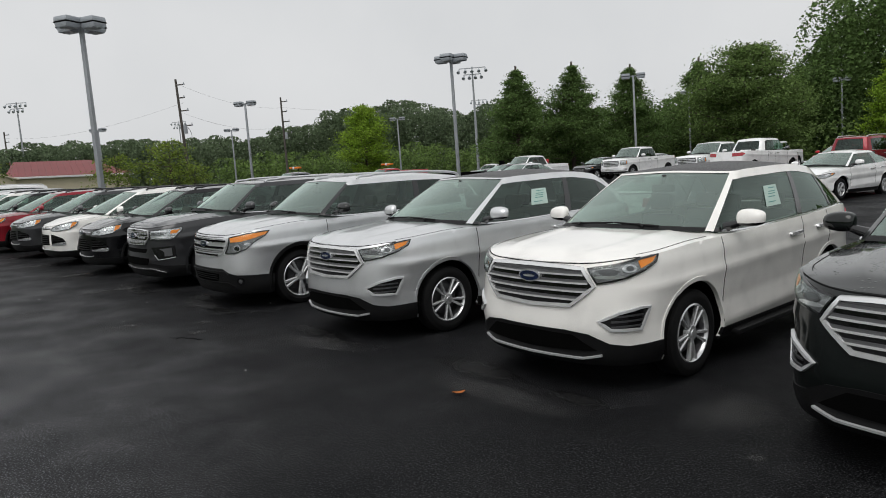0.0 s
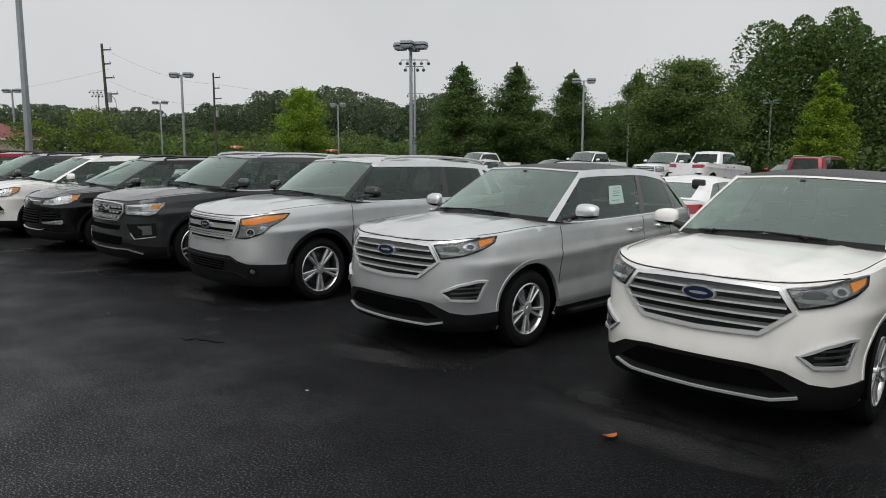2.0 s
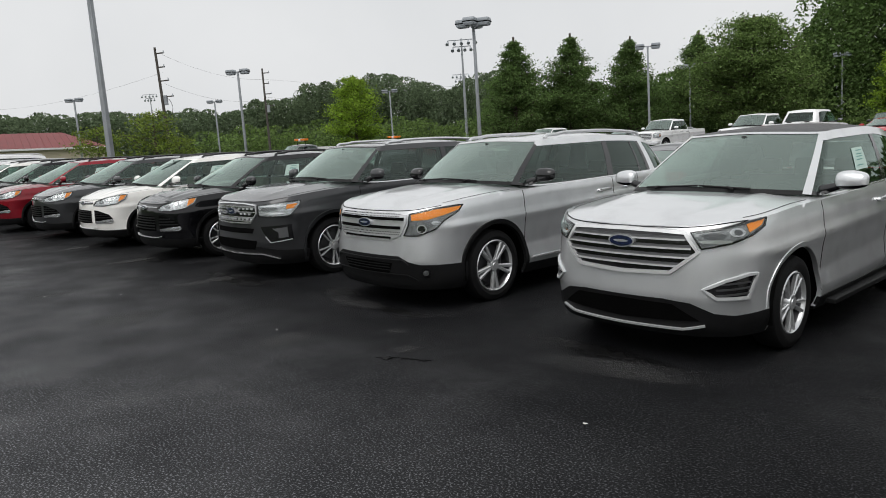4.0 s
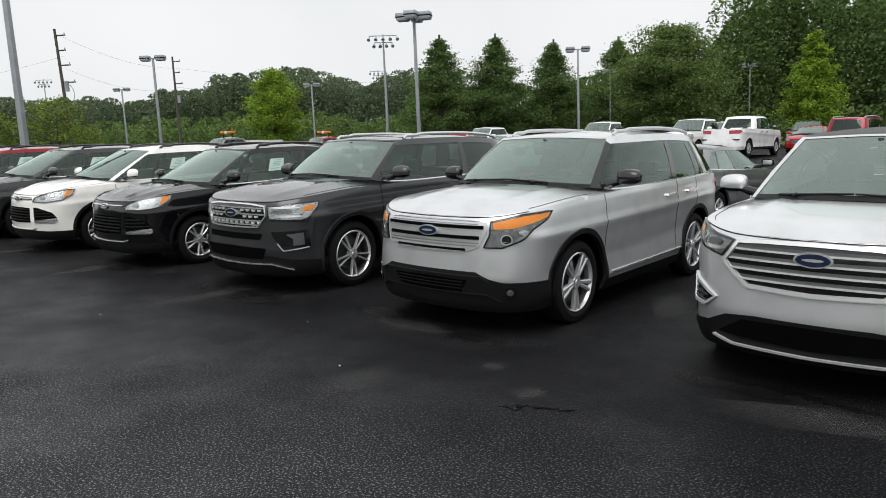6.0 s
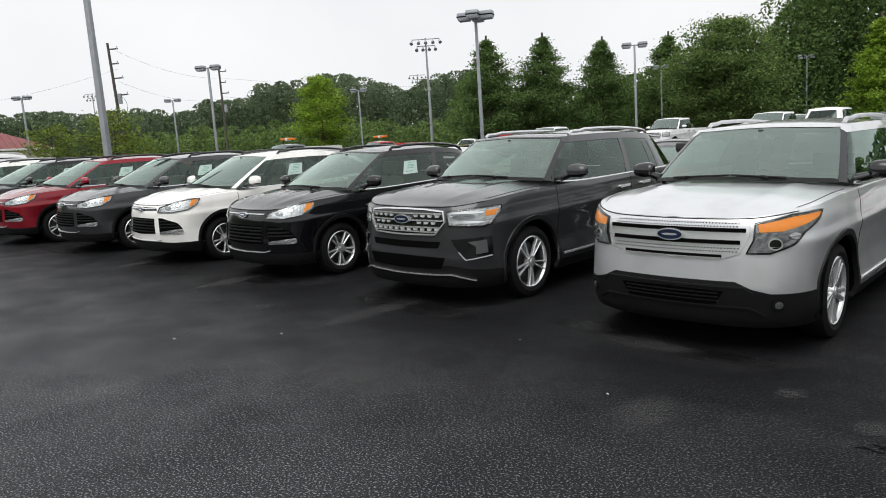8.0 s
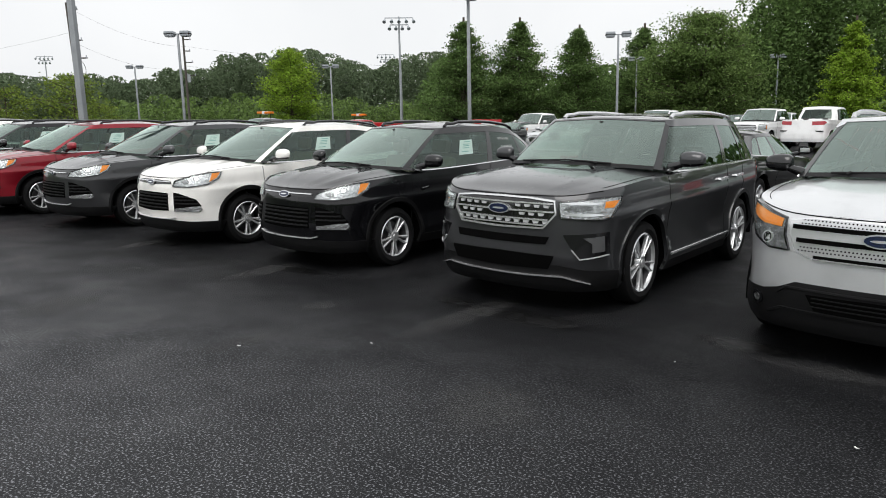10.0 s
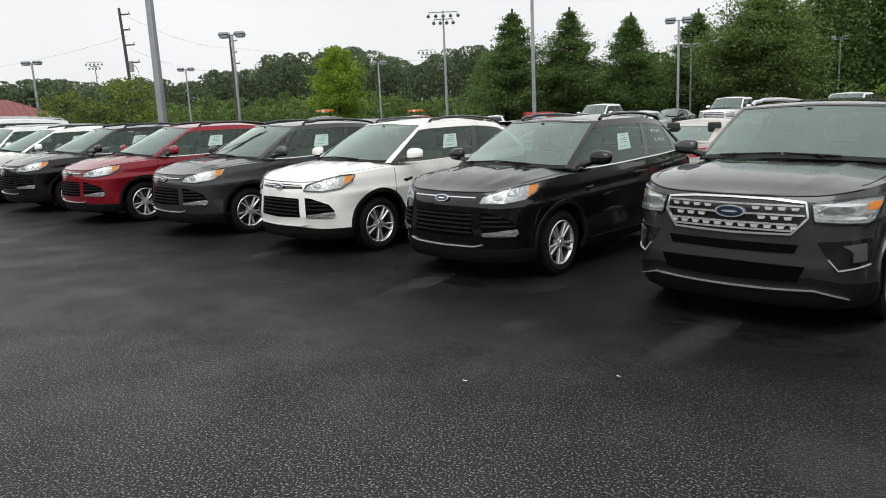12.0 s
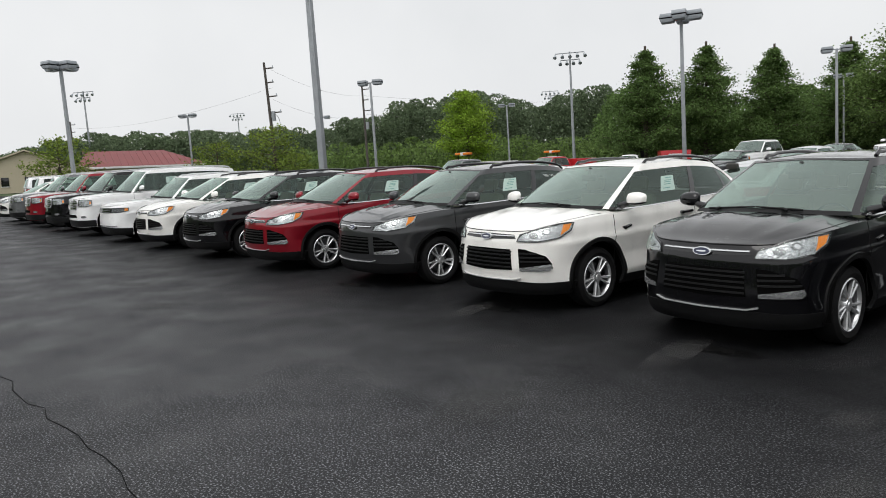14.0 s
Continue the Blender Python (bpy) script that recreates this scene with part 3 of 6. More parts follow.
def wheel_meshes(R, rim_r, style, width=0.235):
    """Tyre and rim, made once for a kind of car; the face looks to +x."""
    w = width / 2
    bm = bmesh.new()
    lathe(bm, [(-w * 0.9, rim_r - 0.01), (-w, R * 0.80), (-w * 0.98, R - 0.05), (-w * 0.86, R - 0.014), (-w * 0.6, R), (w * 0.6, R), (w * 0.86, R - 0.014),
               (w * 0.98, R - 0.05), (w * 1.02, R * 0.82), (w * 0.92, rim_r + 0.012), (w * 0.84, rim_r - 0.008)], 48)
    tyre = bpy.data.meshes.new("tyre")
    bm.to_mesh(tyre)
    bm.free()
    tyre.materials.append(M["rubber"])
    tyre.shade_smooth()
    tyre.set_sharp_from_angle(angle=radians(40))
    bm = bmesh.new()
    lathe(bm, [(w * 0.86, rim_r - 0.002), (w * 0.93, rim_r - 0.012), (w * 0.84, rim_r - 0.022), (w * 0.66, rim_r - 0.028)], 40)
    n = 5
    for k in range(n):
        a = 2 * math.pi * k / n + 0.3
        pairs = {"twin": ((-0.10, 0.030), (0.10, 0.030)), "split": ((-0.15, 0.028), (0.15, 0.028)), "star": ((-0.12, 0.040), (0.12, 0.040)), "thin": ((-0.13, 0.02), (0.13, 0.02))}[style]
        for da, wd in pairs:
            m = Matrix.Rotation(a, 4, "X")
            tip, foot = rim_r - 0.02, 0.045
            dy = tip * da * 1.25
            vs = []
            for x0, x1, yy, zz, ww in ((w * 0.50, w * 0.80, dy * 0.16, foot, wd * 0.75), (w * 0.56, w * 0.88, dy, tip, wd * 1.15)):
                vs += [bm.verts.new(m @ Vector(c)) for c in ((x0, yy - ww / 2, zz), (x0, yy + ww / 2, zz), (x1 - 0.008, yy + ww / 2, zz), (x1, yy + ww * 0.25, zz), (x1, yy - ww * 0.25, zz), (x1 - 0.008, yy - ww / 2, zz))]
            for i in range(6):
                bm.faces.new((vs[i], vs[(i + 1) % 6], vs[6 + (i + 1) % 6], vs[6 + i]))
    rod(bm, (w * 0.4, 0, 0), (w * 0.84, 0, 0), 0.075, 0.06, 20)
    rod(bm, (w * 0.84, 0, 0), (w * 0.9, 0, 0), 0.032, 0.028, 16)
    rim = bpy.data.meshes.new("rim")
    bm.to_mesh(rim)
    bm.free()
    rim.materials.append(M["alloy"])
    rim.shade_smooth()
    rim.set_sharp_from_angle(angle=radians(35))
    bm = bmesh.new()
    rod(bm, (-w * 0.2, 0, 0), (w * 0.15, 0, 0), rim_r * 0.66, None, 28)
    rod(bm, (-w * 0.85, 0, 0), (-w * 0.2, 0, 0), rim_r - 0.05, None, 28)
    lathe(bm, [(w * 0.66, rim_r - 0.027), (w * 0.3, rim_r - 0.04), (-w * 0.9, rim_r - 0.045)], 36)
    disc = bpy.data.meshes.new("brake_disc")
    bm.to_mesh(disc)
    bm.free()
    disc.materials.append(M["dark_alloy"])
    return tyre, rim, disc


def add_features(car, sh, style):
    """The face of each kind of car: grille, lamps, bumper, badge."""
    f = sh.skin
    kind = style

    def piece(name, make, mat, parent=car, label=""):
        bm = bmesh.new()
        make(bm)
        return part(name, bm, mat, parent, label)

    def lamp(poly, amber, spots=(), base="reflector", label="clear-lensed headlight with amber side reflector"):
        for side in (1, -1):
            g = (lambda pl: pl) if side > 0 else mirror
            h = piece("headlight", lambda bm: patch(bm, g(poly), f, 0.006, 0.03), base, car, label)
            if amber:
                piece("turn_signal", lambda bm: patch(bm, g(amber), f, 0.011, 0.008), "amber", h, "amber turn signal")
            for u, v, a, b, mt in spots:
                piece("projector", lambda bm: patch(bm, g(ellipse(u, v, a, b, 14)), f, 0.0125, 0.01), mt, h)
            piece("bezel", lambda bm: strip(bm, g(poly), f, 0.016, 0.016, 0.018, 0.05, True), "piano", h)
            piece("lens", lambda bm: patch(bm, g(poly), f, 0.017, 0.004), "lens", h)

    def badge(z, a=0.115, b=0.047, off=0.03):
        bd = piece("badge", lambda bm: patch(bm, ellipse(0, z, a, b, 24), f, off, 0.03), "chrome", car, "oval badge with chrome rim")
        piece("badge_field", lambda bm: patch(bm, ellipse(0, z, a * 0.87, b * 0.8, 24), f, off + 0.004, 0.004), "blue", bd)
        piece("badge_mark", lambda bm: patch(bm, ellipse(0, z, a * 0.55, b * 0.20, 14), f, off + 0.006, 0.003, 0.03), "chrome", bd)

    def lower(path_top, z_low, half, mat="cladding"):
        poly = both([(0, path_top[0][1])] + path_top + [(half, z_low), (0, z_low)])
        return piece("lower_bumper", lambda bm: patch(bm, poly, f, 0.007, 0.03), mat, car, "black plastic lower bumper")

    if kind == "crossover":
        half = [(0, 1.025), (0.32, 1.02), (0.50, 1.01), (0.60, 0.87), (0.40, 0.715), (0, 0.70)]
        gr = piece("grille", lambda bm: patch(bm, both(half), f, 0.004, 0.03), "piano", car, "chrome and grey slatted grille")
        piece("grille_frame", lambda bm: strip(bm, both(half), f, 0.034, 0.022, 0.03, 0.05, True), "bright", gr)
        for z, wd in ((0.97, 0.51), (0.905, 0.55), (0.84, 0.545), (0.775, 0.465)):
            piece("slat", lambda bm: strip(bm, [(-wd, z + 0.004), (wd, z + 0.004)], f, 0.026, 0.010, 0.02), "slat_grey", gr)
            piece("slat_trim", lambda bm: strip(bm, [(-wd, z - 0.012), (wd, z - 0.012)], f, 0.014, 0.024, 0.02), "bright", gr)
        badge(0.93, 0.118, 0.050)
        lamp([(0.545, 1.012), (0.625, 0.895), (0.84, 0.93), (1.02, 0.985), (1.15, 1.045), (1.19, 1.10), (1.0, 1.075), (0.77, 1.037)],
             [(1.0, 1.005), (1.12, 1.05), (1.165, 1.09), (1.04, 1.073), (0.99, 1.06)],
             [(0.73, 0.945, 0.13, 0.014, "chrome"), (0.72, 0.985, 0.08, 0.028, "dark_alloy"), (0.90, 1.008, 0.065, 0.032, "reflector"), (0.905, 1.008, 0.034, 0.02, "dark_alloy")], "lamp_grey")
        lo = lower([(0.35, 0.515), (0.55, 0.495), (0.72, 0.42), (0.88, 0.40), (1.25, 0.415)], 0.23, 1.22)
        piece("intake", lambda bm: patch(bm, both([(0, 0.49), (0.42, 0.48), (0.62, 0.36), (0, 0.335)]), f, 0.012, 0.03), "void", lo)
        piece("skid_trim", lambda bm: strip(bm, [(-0.66, 0.325), (-0.5, 0.29), (0, 0.285), (0.5, 0.29), (0.66, 0.325)], f, 0.020, 0.03, 0.03), "satin", lo)
        for g in ((lambda pl: pl), mirror):
            bz = piece("fog_lamp", lambda bm: patch(bm, g([(0.64, 0.60), (0.73, 0.535), (0.98, 0.53), (1.07, 0.70), (0.98, 0.70), (0.80, 0.665)]), f, 0.006, 0.02), "piano", car, "black fog lamp recess with chrome edge")
            piece("fog_trim", lambda bm: strip(bm, g([(0.64, 0.60), (0.73, 0.535), (0.98, 0.53), (1.07, 0.70), (0.98, 0.70), (0.80, 0.665)]), f, 0.026, 0.02, 0.02, 0.05, True), "satin", bz)
            for z in (0.565, 0.605, 0.645):
                piece("fog_slat", lambda bm: strip(bm, g([(0.73, z - 0.01), (1.0, z)]), f, 0.016, 0.013, 0.01), "dark_alloy", bz)
    elif kind in ("midsize", "midsize_mesh"):
        if kind == "midsize":
            half = [(0, 1.035), (0.42, 1.03), (0.60, 1.01), (0.60, 0.93), (0.53, 0.80), (0.44, 0.765), (0, 0.755)]
            gr = piece("grille", lambda bm: patch(bm, both(half), f, 0.01, 0.03), "alloy", car, "silver three-bar grille with perforated bands")
            for z0, z1, wd in ((0.955, 0.985, 0.57), (0.865, 0.895, 0.53), (0.765, 0.785, 0.40)):
                piece("slot", lambda bm: patch(bm, [(-wd, z0), (wd, z0), (wd, z1), (-wd, z1)], f, 0.014, 0.012), "void", gr)
                piece("slot_trim", lambda bm: strip(bm, [(-wd, z0 - 0.006), (wd, z0 - 0.006)], f, 0.012, 0.02, 0.012), "chrome", gr)
            for z in (1.008, 0.822):
                def holes(bm):
                    for row in (-0.012, 0.012):
                        for k in range(-21, 22):
                            u = k * 0.024 + (0.012 if row > 0 else 0)
                            patch(bm, ellipse(u, z + row, 0.007, 0.006, 5), f, 0.0125, 0.002, 1)
                tagged(piece("perforated_band", holes, "void", gr), kind="stuff")
            badge(0.925, off=0.034)
            lamp([(0.635, 1.02), (0.625, 0.90), (0.575, 0.80), (0.74, 0.80), (0.93, 0.865), (1.03, 0.95), (1.20, 1.035), (1.265, 1.10), (0.95, 1.075)],
                 [(0.655, 1.012), (0.665, 0.955), (0.84, 0.962), (1.02, 1.0), (1.20, 1.05), (1.24, 1.085), (0.95, 1.062)],
                 [(0.78, 0.868, 0.056, 0.046, "chrome"), (0.78, 0.868, 0.044, 0.036, "piano"), (0.94, 0.925, 0.05, 0.024, "reflector")], "lamp_grey", "dark headlight with wide amber upper band")
            lo = lower([(0.5, 0.585), (0.62, 0.53), (0.75, 0.50), (1.30, 0.49)], 0.225, 1.28)
            piece("intake", lambda bm: patch(bm, both([(0, 0.52), (0.42, 0.51), (0.36, 0.40), (0, 0.39)]), f, 0.011, 0.02), "void", lo)
            piece("bumper_rib", lambda bm: strip(bm, [(-0.72, 0.33), (-0.60, 0.385), (0.60, 0.385), (0.72, 0.33)], f, 0.02, 0.02, 0.014), "cladding", lo)
            piece("bumper_rib", lambda bm: strip(bm, [(-0.62, 0.50), (-0.56, 0.545), (0.56, 0.545), (0.62, 0.50)], f, 0.016, 0.02, 0.014), "cladding", lo)
            for z in (0.43, 0.46, 0.49):
                piece("intake_bar", lambda bm: strip(bm, [(-0.38, z), (0.38, z)], f, 0.012, 0.016, 0.01), "cladding", lo)
            for sgn in (1, -1):
                fo = piece("fog_lamp", lambda bm: patch(bm, ellipse(sgn * 0.81, 0.415, 0.055, 0.05, 18), f, 0.018, 0.03), "piano", car, "round fog lamp")
                piece("fog_glass", lambda bm: patch(bm, ellipse(sgn * 0.81, 0.415, 0.030, 0.028, 14), f, 0.022, 0.006), "lamp_grey", fo)
        else:
            half = [(0, 1.035), (0.30, 1.03), (0.53, 1.01), (0.55, 0.90), (0.44, 0.775), (0, 0.765)]
            gr = piece("grille", lambda bm: patch(bm, both(half), f, 0.004, 0.03), "piano", car, "black mesh grille with chrome bars")
            piece("grille_frame", lambda bm: strip(bm, both(half), f, 0.02, 0.02, 0.03, 0.05, True), "chrome", gr)
            for z, wd in ((0.985, 0.52), (0.915, 0.53), (0.845, 0.48), (0.80, 0.45)):
                piece("slat", lambda bm: strip(bm, [(-wd, z), (wd, z)], f, 0.016, 0.024, 0.02), "chrome", gr)
            for z in (0.958, 0.888, 0.822):
                for k in range(-5, 6):
                    u = k * 0.092 + (0.046 if z < 0.9 and z > 0.85 else 0)
                    if (abs(u) > 0.14 or z < 0.85) and abs(u) < 0.47:
                        piece("bridge", lambda bm: patch(bm, [(u - 0.030, z + 0.013), (u - 0.020, z - 0.010), (u + 0.020, z - 0.010), (u + 0.030, z + 0.013)], f, 0.018, 0.016), "satin", gr)
            badge(0.925, off=0.036)
            lamp([(0.57, 1.005), (0.585, 0.895), (0.60, 0.865), (0.98, 0.855), (1.06, 0.88), (1.19, 1.0), (1.21, 1.055), (0.92, 1.04)],
                 [(1.0, 0.955), (1.10, 0.96), (1.17, 1.02), (1.02, 1.01)],
                 [(0.80, 0.90, 0.19, 0.013, "chrome"), (0.76, 0.955, 0.13, 0.026, "lamp_grey"), (0.80, 0.995, 0.19, 0.012, "chrome")])
            piece("bumper_slot", lambda bm: patch(bm, both([(0, 0.70), (0.50, 0.70), (0.47, 0.635), (0, 0.63)]), f, 0.006, 0.02), "void", car, "dark slot across the bumper")
            lo = lower([(0.6, 0.46), (0.85, 0.42), (1.3, 0.40)], 0.215, 1.28, "cladding")
            piece("intake", lambda bm: patch(bm, both([(0, 0.55), (0.55, 0.54), (0.50, 0.42), (0, 0.41)]), f, 0.011, 0.02), "void", lo)
            piece("skid_trim", lambda bm: strip(bm, [(-0.88, 0.30), (-0.62, 0.362), (-0.3, 0.352), (0, 0.35), (0.3, 0.352), (0.62, 0.362), (0.88, 0.30)], f, 0.015, 0.03, 0.03), "chrome", lo)
            for g in ((lambda pl: pl), mirror):
                out = g([(0.62, 0.725), (1.06, 0.75), (1.08, 0.55), (0.76, 0.515), (0.70, 0.60)])
                bz = piece("fog_lamp", lambda bm: patch(bm, out, f, 0.006, 0.02), "piano", car, "C-shaped fog lamp recess")
                piece("fog_trim", lambda bm: strip(bm, g([(0.70, 0.60), (0.77, 0.518), (1.06, 0.553)]), f, 0.012, 0.016, 0.016), "satin", bz)
                piece("fog_glass", lambda bm: patch(bm, g([(0.80, 0.70), (1.0, 0.715), (1.01, 0.585), (0.88, 0.575), (0.88, 0.65)]), f, 0.014, 0.01), "slat_grey", bz)
    elif kind == "compact":
        half = [(0, 0.905), (0.40, 0.895), (0.435, 0.85), (0, 0.838)]
        gr = piece("grille", lambda bm: patch(bm, both(half), f, 0.004, 0.03), "piano", car, "slim black upper grille with chrome bar")
        piece("slat", lambda bm: strip(bm, [(-0.42, 0.883), (0.42, 0.883)], f, 0.014, 0.02, 0.02), "chrome", gr)
        badge(0.868, 0.088, 0.036, 0.026)
        lamp([(0.46, 0.825), (0.49, 0.895), (0.74, 0.965), (1.0, 1.005), (1.17, 1.015), (1.12, 0.93), (0.97, 0.855), (0.72, 0.82)],
             [(0.99, 0.885), (1.09, 0.935), (1.145, 1.005), (1.04, 0.995)],
             [(0.66, 0.885, 0.055, 0.026, "lamp_grey"), (0.82, 0.925, 0.05, 0.03, "lamp_grey"), (0.82, 0.925, 0.03, 0.02, "chrome")])
        lg = piece("lower_grille", lambda bm: patch(bm, both([(0, 0.735), (0.37, 0.73), (0.40, 0.50), (0, 0.485)]), f, 0.005, 0.03), "void", car, "black slatted lower grille")
        for z in (0.53, 0.575, 0.62, 0.665, 0.705):
            piece("slat", lambda bm: strip(bm, [(-0.385, z), (0.385, z)], f, 0.02, 0.014, 0.014), "cladding", lg)
        for g in ((lambda pl: pl), mirror):
            out = g([(0.475, 0.74), (0.56, 0.735), (0.80, 0.66), (0.87, 0.575), (0.84, 0.50), (0.50, 0.495)])
            vt = piece("side_vent", lambda bm: patch(bm, out, f, 0.005, 0.03), "void", car, "black corner vent with fog lamp")
            for z, u1 in ((0.60, 0.84), (0.645, 0.78), (0.69, 0.70)):
                piece("slat", lambda bm: strip(bm, g([(0.49, z), (u1, z)]), f, 0.02, 0.012, 0.012), "cladding", vt)
            piece("fog_lamp", lambda bm: patch(bm, g([(0.50, 0.53), (0.74, 0.56), (0.86, 0.57), (0.88, 0.525), (0.84, 0.495), (0.5, 0.495)]), f, 0.012, 0.012), "reflector", vt, "chrome fog lamp strip")
        lo = lower([(0.42, 0.375), (0.7, 0.36), (1.2, 0.36)], 0.215, 1.15)
        piece("skid_trim", lambda bm: strip(bm, [(-0.50, 0.41), (-0.40, 0.385), (0, 0.38), (0.40, 0.385), (0.50, 0.41)], f, 0.013, 0.02, 0.03), "satin", lo)
    elif kind == "boxy":
        gr = piece("grille", lambda bm: patch(bm, both([(0, 0.93), (0.95, 0.92), (0.95, 0.80), (0, 0.79)]), f, 0.005, 0.03), "piano", car, "wide black grille band")
        for z in (0.905, 0.86, 0.815):
            piece("slat", lambda bm: strip(bm, [(-0.58, z), (0.58, z)], f, 0.022, 0.016, 0.02), "slat_grey", gr)
        lamp([(0.62, 0.92), (0.62, 0.81), (0.98, 0.82), (1.14, 0.85), (1.14, 0.92), (0.9, 0.925)], [(1.03, 0.84), (1.12, 0.855), (1.12, 0.91), (1.04, 0.91)], (), "dark_alloy")
        lo = lower([(0.5, 0.42), (1.2, 0.40)], 0.22, 1.2)
        piece("skid_trim", lambda bm: strip(bm, [(-0.8, 0.46), (0.8, 0.46)], f, 0.03, 0.02, 0.02), "chrome", lo)
    elif kind in ("fullsize", "pickup"):
        z1, z0 = (1.10, 0.82) if kind == "fullsize" else (1.14, 0.80)
        half = [(0, z1), (0.56, z1 - 0.01), (0.60, (z0 + z1) / 2), (0.52, z0), (0, z0)]
        gr = piece("grille", lambda bm: patch(bm, both(half), f, 0.005, 0.03), "piano", car, "large chrome-barred grille")
        piece("grille_frame", lambda bm: strip(bm, both(half), f, 0.04, 0.02, 0.03, 0.05, True), "chrome", gr)
        for k in (0.25, 0.5, 0.75):
            z = z0 + (z1 - z0) * k
            piece("slat", lambda bm: strip(bm, [(-0.55, z), (0.55, z)], f, 0.045, 0.018, 0.02), "chrome", gr)
        lamp([(0.64, z1 - 0.01), (0.66, z0 + 0.08), (0.95, z0 + 0.08), (1.12, z0 + 0.12), (1.12, z1 - 0.02), (0.9, z1)], [(1.05, z0 + 0.14), (1.1, z0 + 0.15), (1.1, z1 - 0.06), (1.06, z1 - 0.05)])
        lo = lower([(0.5, 0.5), (1.2, 0.5)], sh.low + 0.01, 1.2)
        if kind == "fullsize":
            piece("lower_grille", lambda bm: patch(bm, both([(0, 0.66), (0.50, 0.66), (0.56, 0.58), (0, 0.57)]), f, 0.006, 0.02), "void", car, "black slot in the bumper")
            for sgn in (1, -1):
                piece("fog_lamp", lambda bm: patch(bm, ellipse(sgn * 0.84, 0.60, 0.09, 0.035, 14), f, 0.01, 0.02), "lamp_grey", car, "small fog lamp")
        else:
            piece("bumper_bar", lambda bm: strip(bm, [(-1.1, 0.62), (1.1, 0.62)], f, 0.16, 0.03, 0.03), "chrome", car, "chrome front bumper")
    elif kind == "sedan":
        gr = piece("grille", lambda bm: patch(bm, both([(0, 0.72), (0.40, 0.72), (0.48, 0.64), (0.36, 0.50), (0, 0.49)]), f, 0.005, 0.03), "piano", car, "hexagonal black grille")
        for z in (0.54, 0.59, 0.64, 0.69):
            piece("slat", lambda bm: strip(bm, [(-0.40, z), (0.40, z)], f, 0.014, 0.016, 0.02), "chrome", gr)
        lamp([(0.50, 0.76), (0.52, 0.69), (0.80, 0.69), (1.1, 0.78), (1.15, 0.83), (0.9, 0.81)], [(1.0, 0.765), (1.1, 0.80), (1.12, 0.82), (1.0, 0.80)])
        lower([(0.5, 0.30), (1.2, 0.30)], 0.2, 1.15)
    # tail lamps, plate panel
    Lr = sh.length
    zt = sh.s["shoulder"][-1][1]
    for g in ((lambda pl: pl), mirror):
        piece("tail_lamp", lambda bm: patch(bm, g([(Lr - 0.42, zt - 0.06), (Lr - 0.42, zt - 0.22), (Lr - 0.95, zt - 0.2), (Lr - 1.12, zt - 0.1), (Lr - 1.0, zt - 0.04)]), f, 0.01, 0.02), "tail", car, "red tail lamp")


